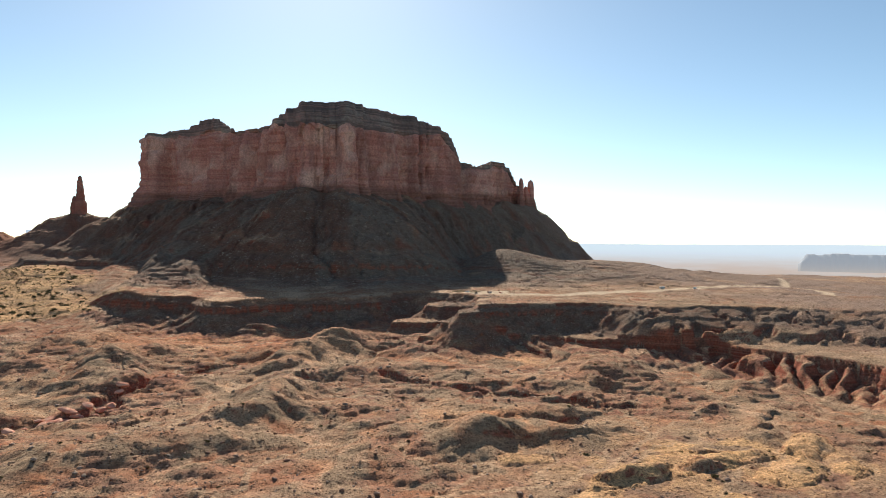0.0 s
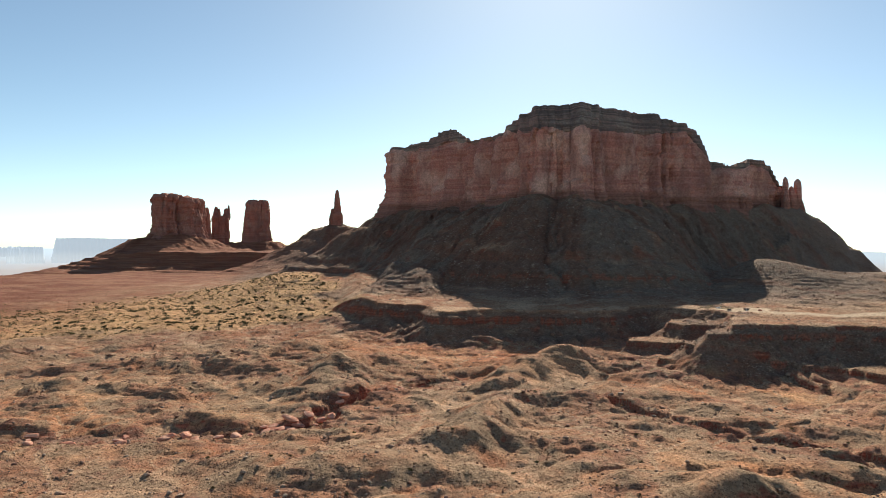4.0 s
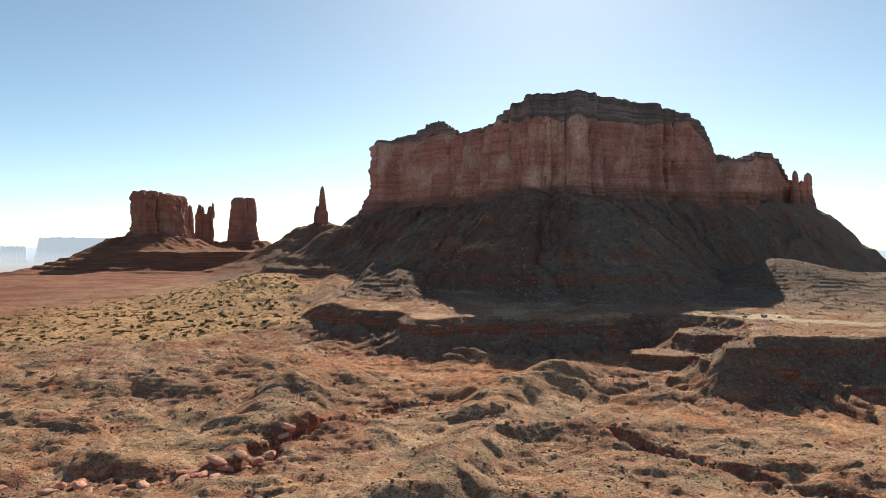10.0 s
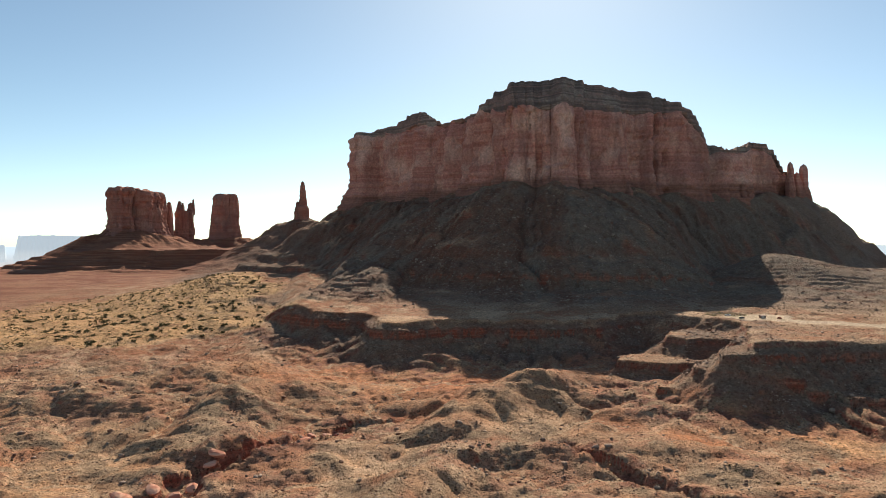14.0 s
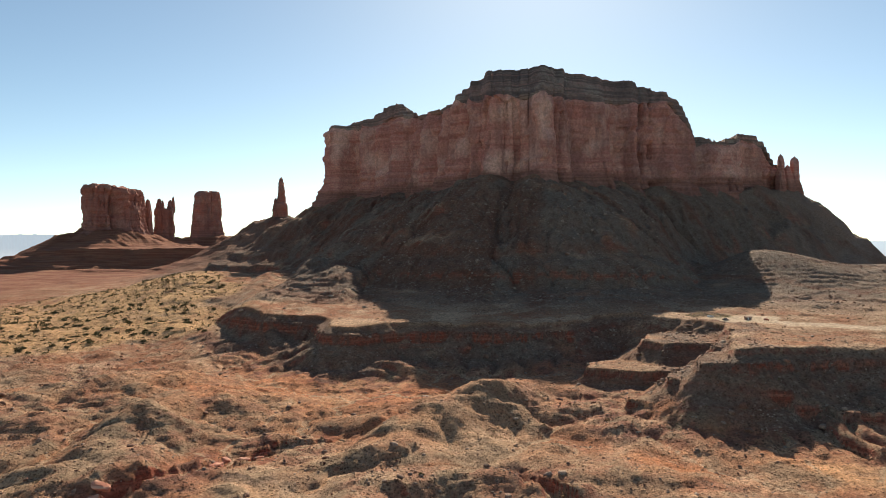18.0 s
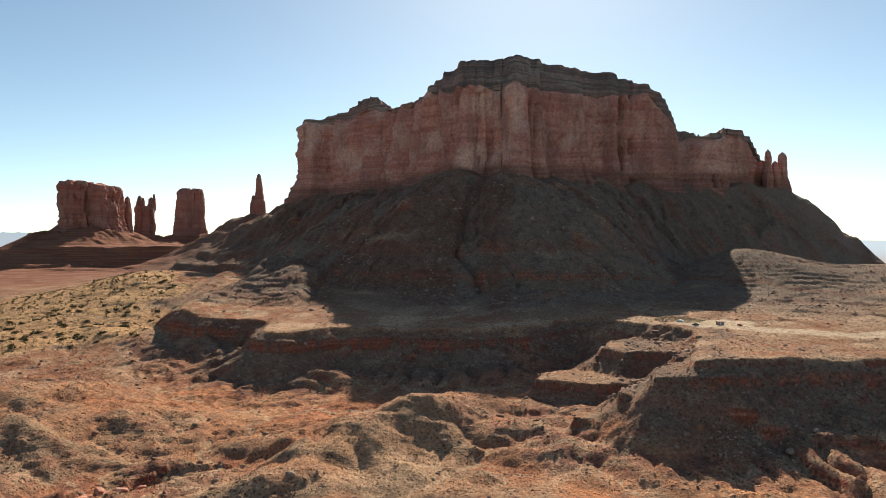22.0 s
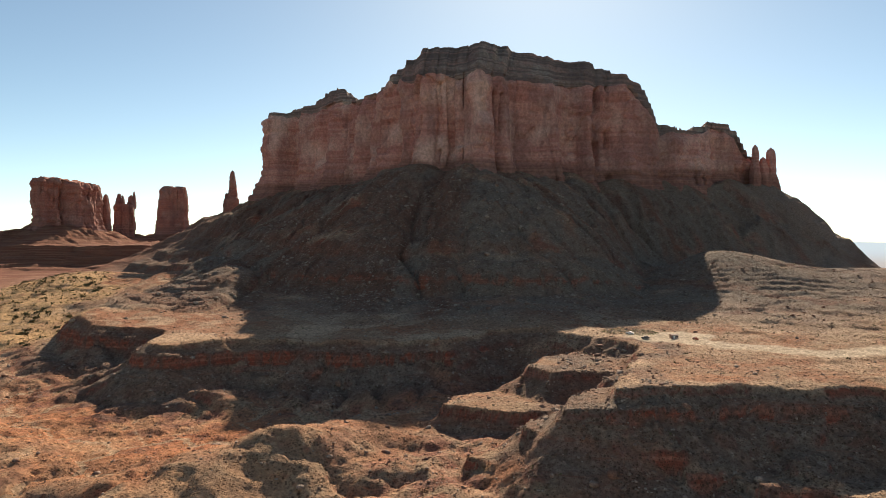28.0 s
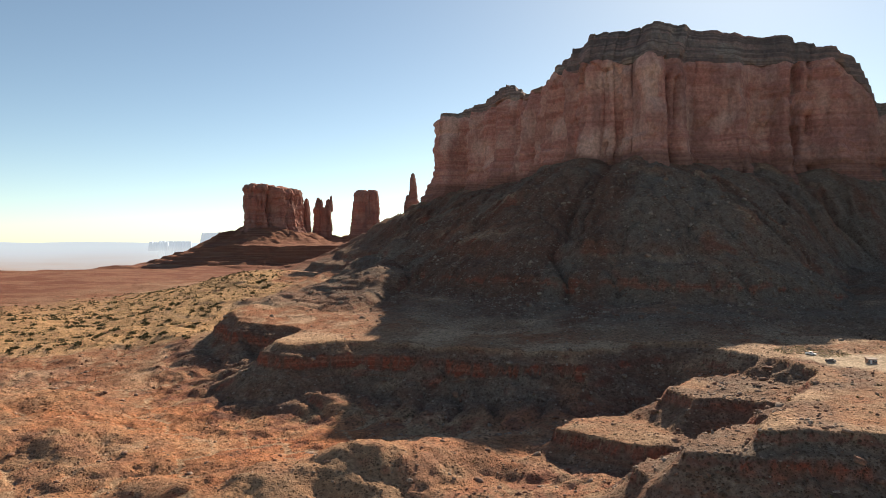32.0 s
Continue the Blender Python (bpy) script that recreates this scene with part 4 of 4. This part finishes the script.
def triangles(name, co, tri, material, smooth_faces=False):
    me = bpy.data.meshes.new(name)
    co, tri = np.asarray(co, np.float32), np.asarray(tri, np.int32)
    me.vertices.add(len(co))
    me.vertices.foreach_set("co", co.ravel())
    me.loops.add(tri.size)
    me.loops.foreach_set("vertex_index", tri.ravel())
    me.polygons.add(len(tri))
    me.polygons.foreach_set("loop_start", np.arange(0, tri.size, 3, dtype=np.int32))
    me.update()
    me.materials.append(material)
    return me


def stones(count, seed):
    """The points and faces of many angular stones of about one metre, at the origin."""
    r = np.random.default_rng(seed)
    co = ICO_V[None] * (1 + 0.34 * r.uniform(-1, 1, (count, 12, 1)))
    co = co * np.stack([r.uniform(0.7, 1.35, count), r.uniform(0.7, 1.2, count), r.uniform(0.4, 0.9, count)], 1)[:, None]
    a = r.uniform(0, 6.283, count)
    c, s = np.cos(a)[:, None], np.sin(a)[:, None]
    return np.stack([co[..., 0] * c - co[..., 1] * s, co[..., 0] * s + co[..., 1] * c, co[..., 2]], -1)


def bush(count, leaves, seed):
    """The points of many small shrubs, each of loose leaf clumps within a dome about two metres across."""
    r = np.random.default_rng(seed)
    v = r.normal(size=(count, leaves, 3))
    v /= np.linalg.norm(v, axis=2)[..., None]
    mid = v * r.uniform(0.35, 1.0, (count, leaves, 1)) * np.array((1, 1, 0.75))
    mid[..., 2] = np.abs(mid[..., 2]) + 0.05
    return mid[:, :, None, :] + r.normal(size=(count, leaves, 3, 3)) * 0.24


def spread(count, x0, x1, y0, y1):
    x, y = rng.uniform(x0, x1, count), rng.uniform(y0, y1, count)
    z, sand, gravel, road, rock, talus, stream, fan, clay = rise(x, y)
    return x, y, z, sand, gravel, road, rock, talus, clay


# shrubs: many small ones, and the nearest as things of their own
x, y, z, sand, gravel, road, rock, talus, clay = spread(42000, -820, 560, 270, 1280)
chance = 0.06 + 0.44 * sand * smooth(y, 560, 640) + 0.26 * gravel * smooth(fbm(x / 30, y / 30, 3, 172), -0.1, 0.4) - 0.5 * road
chance = chance * (1 - 0.75 * talus) * (1 + 0.9 * fbm(x / 40, y / 40, 3, 171)) * np.clip((y - 150) / 500, 0.5, 1.4)
keep = rng.uniform(size=len(x)) < chance
x, y, z, sand = x[keep], y[keep], z[keep], sand[keep]
size = (0.45 + 0.95 * rng.uniform(size=len(x)) ** 2.2) * (1 + 1.1 * sand) * (1 + 0.25 * np.clip((y - 600) / 400, 0, 1))
print("shrubs", len(x))
rank = np.argsort(-size / np.hypot(x - 90, y - 220))
big, rest = rank[:240], rank[240:]
tri = bush(len(rest), 13, 3) * size[rest][:, None, None, None] + np.stack([x[rest], y[rest], z[rest] - 0.1], 1)[:, None, None]
tri = tri.reshape(-1, 3)
scrub = new("scrub", triangles("scrub", tri, np.arange(len(tri)).reshape(-1, 3), LEAF))
tagged(scrub, "sparse dark olive desert scrub over sand and gravel", "scrub", kind="stuff")
kinds = []
for k in range(4):
    crown = bush(1, 70, 50 + k)[0].reshape(-1, 3)
    kinds.append(triangles("crown", crown, np.arange(len(crown)).reshape(-1, 3), LEAF))
bm = bmesh.new()
for k in range(7):
    a = k * 0.9
    bmesh.ops.create_cone(bm, segments=5, radius1=0.07, radius2=0.02, depth=0.9, cap_ends=True,
                          matrix=pose(0.2 * math.cos(a), 0.2 * math.sin(a), 0.25, 28 * math.sin(a), -28 * math.cos(a), 0))
stem_mesh = bpy.data.meshes.new("stem")
bm.to_mesh(stem_mesh)
bm.free()
stem_mesh.materials.append(STEM)
for k, i in enumerate(big):
    shrub = new("shrub", kinds[k % 4])
    shrub.matrix_world = pose(x[i], y[i], z[i] - 0.15, 0, 0, rng.uniform(0, 360)) @ Matrix.Diagonal((size[i], size[i], size[i] * 0.9, 1))
    stem = new("stem", stem_mesh)
    stem.parent = shrub
    tagged(shrub, "rounded dark olive desert shrub on sandy ground" if sand[i] > 0.4 else "low dark olive shrub on red gravelly soil",
           "shrub", "desert shrubs")

# stones
x, y, z, sand, gravel, road, rock, talus, clay = spread(150000, -600, 520, 265, 1250)
chance = 0.08 + 0.16 * rock + 0.14 * gravel + 0.24 * talus - 0.25 * sand - 0.4 * road
chance = chance * (1 + 1.1 * fbm(x / 28, y / 28, 3, 181)) * (1 - 0.75 * clay)
keep = rng.uniform(size=len(x)) < chance
x, y, z, talus, rock = x[keep], y[keep], z[keep], talus[keep], rock[keep]
size = 0.40 / np.maximum(rng.uniform(size=len(x)), 0.006) ** 0.33 * (1 + 0.25 * talus) * (1 - 0.35 * smooth(x, 180, 300))
print("stones", len(x))
rank = np.argsort(-size / np.hypot(x - 90, y - 220))
big, rest = rank[:260], rank[260:]
co = stones(len(rest), 5) * size[rest][:, None, None] + np.stack([x[rest], y[rest], z[rest] + 0.1 * size[rest]], 1)[:, None]
tri = (np.arange(len(rest))[:, None, None] * 12 + ICO_F[None]).reshape(-1, 3)
rubble = new("rubble", triangles("rubble", co.reshape(-1, 3), tri, STONE))
tagged(rubble, "scattered angular red-brown stones and rubble", "stones", kind="stuff")
shapes = []
for k in range(6):
    bm = bmesh.new()
    bmesh.ops.create_icosphere(bm, subdivisions=2, radius=0.85)
    r = np.random.default_rng(90 + k)
    cuts = r.normal(size=(9, 3))
    cuts /= np.linalg.norm(cuts, axis=1)[:, None]
    for v in bm.verts:
        c = np.array(v.co)
        for q in cuts:
            c = c - q * max(0.0, float(c @ q) - 0.55)
        v.co = c * np.array((1.15, 0.95, 0.7))
    me = bpy.data.meshes.new("boulder")
    bm.to_mesh(me)
    bm.free()
    me.materials.append(STONE)
    shapes.append(me)
for k, i in enumerate(big):
    boulder = new("boulder", shapes[k % 6])
    boulder.matrix_world = pose(x[i], y[i], z[i] + 0.15 * size[i], rng.uniform(-20, 20), rng.uniform(-20, 20), rng.uniform(0, 360)) @ Matrix.Diagonal((*(size[i] * np.array((1.1, 0.9, 0.9))), 1))
    tagged(boulder, "large fallen red sandstone boulder on the talus slope" if talus[i] > 0.5 else "angular red-brown sandstone boulder on gravel",
           "boulder", "fallen boulders")

# rounded red blocks along the gully
PINK_ROCK = Nodes("pink_sandstone")
_p = PINK_ROCK.place()
_c = PINK_ROCK.mix(PINK_ROCK.step(PINK_ROCK.noise(PINK_ROCK.scaled(_p, (0.1, 0.1, 0.9)), 1.0, 4), 0.4, 0.62), (0.50, 0.20, 0.13), (0.66, 0.37, 0.26))
PINK_ROCK.bump(PINK_ROCK.noise(_p, 0.9, 4), 0.6, 0.4)
PINK_ROCK = PINK_ROCK.finish(_c, 0.92, 0.12)
ledge_shapes = [me.copy() for me in shapes]
for me in ledge_shapes:
    me.name = "ledge_block"
    me.materials[0] = PINK_ROCK
gx_, gy_ = [p[0] for p in GULLY], [p[1] for p in GULLY]
for k in range(44):
    u = rng.uniform(0.2, 5.4)
    bx = float(np.interp(u, range(len(GULLY)), gx_)) + rng.normal() * 6
    by = float(np.interp(u, range(len(GULLY)), gy_)) + rng.normal() * 6
    r = rng.uniform(2.0, 5.2)
    block_ = new("ledge_block", ledge_shapes[k % 6])
    block_.matrix_world = pose(bx, by, height_at(bx, by) + 0.2 * r, rng.uniform(-12, 12), rng.uniform(-12, 12), rng.uniform(0, 360)) @ Matrix.Diagonal((1.4 * r, 1.0 * r, 0.9 * r, 1))
    tagged(block_, "rounded red sandstone block along the gully edge", "boulder", "gully blocks")


# ---- homestead on the bench, parked vehicles ----
def plain(name, color, rough=0.6, metal=0.0, wear=0.25):
    n = Nodes(name)
    p = n.place()
    dust = n.step(n.noise(p, 0.9, 4), 0.4, 0.75)
    n.b.inputs["Metallic"].default_value = metal
    return n.finish(n.mix(n.math("MULTIPLY", dust, wear), color, (0.42, 0.28, 0.18)), rough, 0.4)


WALL_PAINT = plain("weathered_siding", (0.30, 0.17, 0.13))
ROOF_METAL = plain("pale_metal_roof", (0.78, 0.77, 0.74), 0.45)
RUST_METAL = plain("rusty_roof", (0.28, 0.16, 0.11), 0.6)
WHITE_PAINT = plain("white_paint", (0.80, 0.79, 0.76), 0.4)
RED_PAINT = plain("faded_red_paint", (0.36, 0.08, 0.05), 0.4)
DARK_PAINT = plain("dark_paint", (0.05, 0.055, 0.07), 0.3)
RUBBER = plain("rubber", (0.03, 0.03, 0.03), 0.9)
GLASS = plain("tinted_glass", (0.04, 0.05, 0.06), 0.08, 0.0, 0.1)
TIMBER = plain("grey_timber", (0.30, 0.24, 0.18), 0.9)


def slab(bm, cx, cy, cz, wx, wy, wz, bevel=0.0):
    made = bmesh.ops.create_cube(bm, size=1, matrix=Matrix.Translation((cx, cy, cz)) @ Matrix.Diagonal((wx, wy, wz, 1)))
    if bevel:
        edges = list({e for v in made["verts"] for e in v.link_edges})
        bmesh.ops.bevel(bm, geom=edges, offset=bevel, segments=2, affect="EDGES", profile=0.6)


def boxed(name, material, parent, *boxes, label="", bevel=0.0):
    bm = bmesh.new()
    for b in boxes:
        slab(bm, *b, bevel)
    return part(name, bm, material, parent, label)


def settle(ob, x, y, turn, sink=0.25):
    reach = [height_at(x + dx, y + dy) for dx in (-3, 0, 3) for dy in (-3, 0, 3)]
    ob.matrix_world = pose(x, y, sum(reach) / 9 - sink, 0, 0, turn)


def cabin(x, y, turn, w, d, h, label):
    ob = tagged(new("cabin"), label, "cabin")
    boxed("wall", WALL_PAINT, ob, (0, 0, h / 2 - 0.5, w, d, h + 1))
    bm = bmesh.new()
    for side in (-1, 1):
        bmesh.ops.create_cube(bm, size=1, matrix=pose(0, side * d * 0.27, h + 0.48, -side * 17, 0, 0) @ Matrix.Diagonal((w + 0.8, d * 0.60, 0.14, 1)))
    part("roof", bm, RUST_METAL, ob, "rusty metal gable roof")
    for e in (-1, 1):
        bm = bmesh.new()
        v = [bm.verts.new((e * (w / 2 - 0.05), yy, zz)) for yy, zz in ((-d / 2, h), (d / 2, h), (0, h + 0.85))]
        bm.faces.new(v)
        bmesh.ops.solidify(bm, geom=bm.faces[:], thickness=0.1)
        part("gable", bm, WALL_PAINT, ob)
    door = boxed("door", WHITE_PAINT, ob, (-w * 0.12, -d / 2 - 0.03, 1.0, 0.95, 0.08, 2.05), label="white door")
    boxed("handle", DARK_PAINT, door, (-w * 0.12 + 0.36, -d / 2 - 0.1, 1.0, 0.08, 0.08, 0.08))
    for k, wx in enumerate((-0.34, 0.14, 0.36)):
        window = boxed("window", WHITE_PAINT, ob, (wx * w, -d / 2 - 0.03, 1.5, 0.9, 0.08, 1.0))
        boxed("pane", GLASS, window, (wx * w, -d / 2 - 0.06, 1.5, 0.75, 0.06, 0.85))
    settle(ob, x, y, turn)
    return ob


def wheel(parent, x, y, r):
    bm = bmesh.new()
    bmesh.ops.create_cone(bm, segments=16, radius1=r, radius2=r, depth=0.24, cap_ends=True, matrix=pose(x, y, r, 90, 0, 0))
    w = part("wheel", bm, RUBBER, parent)
    bm = bmesh.new()
    bmesh.ops.create_cone(bm, segments=12, radius1=r * 0.55, radius2=r * 0.5, depth=0.27, cap_ends=True, matrix=pose(x, y, r, 90, 0, 0))
    part("rim", bm, ROOF_METAL, w)


def pickup(x, y, turn, paint, label):
    ob = tagged(new("pickup_truck"), label, "truck", "parked vehicles")
    boxed("body", paint, ob, (0, 0, 0.75, 5.3, 1.9, 0.6), (1.9, 0, 1.05, 1.4, 1.8, 0.25), bevel=0.08)
    boxed("cab", paint, ob, (0.35, 0, 1.45, 1.9, 1.75, 0.85), bevel=0.16)
    boxed("windscreen", GLASS, ob, (1.29, 0, 1.5, 0.06, 1.45, 0.5))
    for side in (-1, 1):
        boxed("side_window", GLASS, ob, (0.35, side * 0.875, 1.55, 1.4, 0.05, 0.42))
        boxed("bed_side", paint, ob, (-1.65, side * 0.88, 1.2, 2.0, 0.12, 0.4))
        boxed("headlight", WHITE_PAINT, ob, (2.63, side * 0.7, 0.9, 0.06, 0.3, 0.2))
    boxed("tailgate", paint, ob, (-2.6, 0, 1.2, 0.1, 1.7, 0.4))
    for wx in (-1.6, 1.65):
        for side in (-1, 1):
            wheel(ob, wx, side * 0.85, 0.4)
    settle(ob, x, y, turn, 0.05)
    return ob


def trailer(x, y, turn, length, label):
    ob = tagged(new("travel_trailer"), label, "trailer", "parked vehicles")
    boxed("body", WHITE_PAINT, ob, (0, 0, 1.75, length, 2.4, 2.3), bevel=0.2)
    boxed("roof_vent", ROOF_METAL, ob, (0.8, 0, 3.0, 0.6, 0.6, 0.25))
    boxed("stripe", RED_PAINT, ob, (0, -1.21, 1.3, length - 0.4, 0.03, 0.25))
    boxed("door", ROOF_METAL, ob, (length * 0.2, -1.21, 1.6, 0.8, 0.05, 1.8))
    for k in (-0.28, 0.0, 0.38):
        boxed("window", GLASS, ob, (k * length, -1.21, 2.1, 0.9, 0.05, 0.6))
    boxed("drawbar", DARK_PAINT, ob, (length / 2 + 0.7, 0, 0.6, 1.5, 0.15, 0.12))
    for wx in (-0.6, 0.35):
        for side in (-1, 1):
            wheel(ob, wx, side * 1.05, 0.38)
    settle(ob, x, y, turn, 0.05)
    return ob


cabin(233, 868, 12, 4.6, 3.6, 2.3, "small brown cabin with a rusty metal roof on bare sand")
pickup(245, 860, 100, RED_PAINT, "faded red pickup truck parked beside the house")
pickup(214, 864, 30, DARK_PAINT, "dark pickup truck parked on bare sand")
pickup(206, 880, -20, WHITE_PAINT, "white pickup truck parked near the corral")
trailer(485, 880, 10, 8.0, "white travel trailer parked beside a dirt road")
trailer(522, 858, 40, 6.5, "small white travel trailer on open ground")


def corral(cx, cy, rx, ry):
    ob = tagged(new("corral_fence"), "round weathered timber corral fence on bare sand", "fence")
    posts = []
    for k in range(22):
        a = 2 * math.pi * k / 22
        x, y = cx + rx * math.cos(a), cy + ry * math.sin(a)
        posts.append(Vector((x, y, height_at(x, y))))
    bm = bmesh.new()
    bmesh.ops.create_cone(bm, segments=7, radius1=0.12, radius2=0.1, depth=2.2, cap_ends=True)
    post_mesh = bpy.data.meshes.new("post")
    bm.to_mesh(post_mesh)
    bm.free()
    post_mesh.materials.append(TIMBER)
    for q, r in zip(posts, posts[1:] + posts[:1]):
        post = new("post", post_mesh)
        post.parent = ob
        post.matrix_world = Matrix.Translation(q + Vector((0, 0, 0.7)))
        if r is posts[5]:
            continue
        for h in (0.55, 1.25):
            bm = bmesh.new()
            way = r - q
            m = Matrix.Translation((q + r) / 2 + Vector((0, 0, h))) @ way.to_track_quat("X", "Z").to_matrix().to_4x4() @ Matrix.Diagonal((way.length, 0.06, 0.16, 1))
            bmesh.ops.create_cube(bm, size=1, matrix=m)
            part("rail", bm, TIMBER, ob)
    return ob


corral(205, 892, 13, 8)
GREEN = Nodes("dry_green_weeds")
GREEN = GREEN.finish(GREEN.mix(GREEN.step(GREEN.noise(GREEN.place(), 0.4, 3), 0.35, 0.65), (0.12, 0.14, 0.05), (0.24, 0.22, 0.09)), 0.9, 0.1)
a, r = rng.uniform(0, 6.283, 1500), rng.uniform(0, 1, 1500) ** 0.5
wx, wy = 207 + 20 * r * np.cos(a), 890 + 11 * r * np.sin(a)
wz = rise(wx, wy)[0]
tri = (bush(1500, 7, 77) * 0.42 + np.stack([wx, wy, wz - 0.05], 1)[:, None, None]).reshape(-1, 3)
weeds = new("weeds", triangles("weeds", tri, np.arange(len(tri)).reshape(-1, 3), GREEN))
tagged(weeds, "patch of low grey-green weeds by the corral", "weeds", kind="stuff")
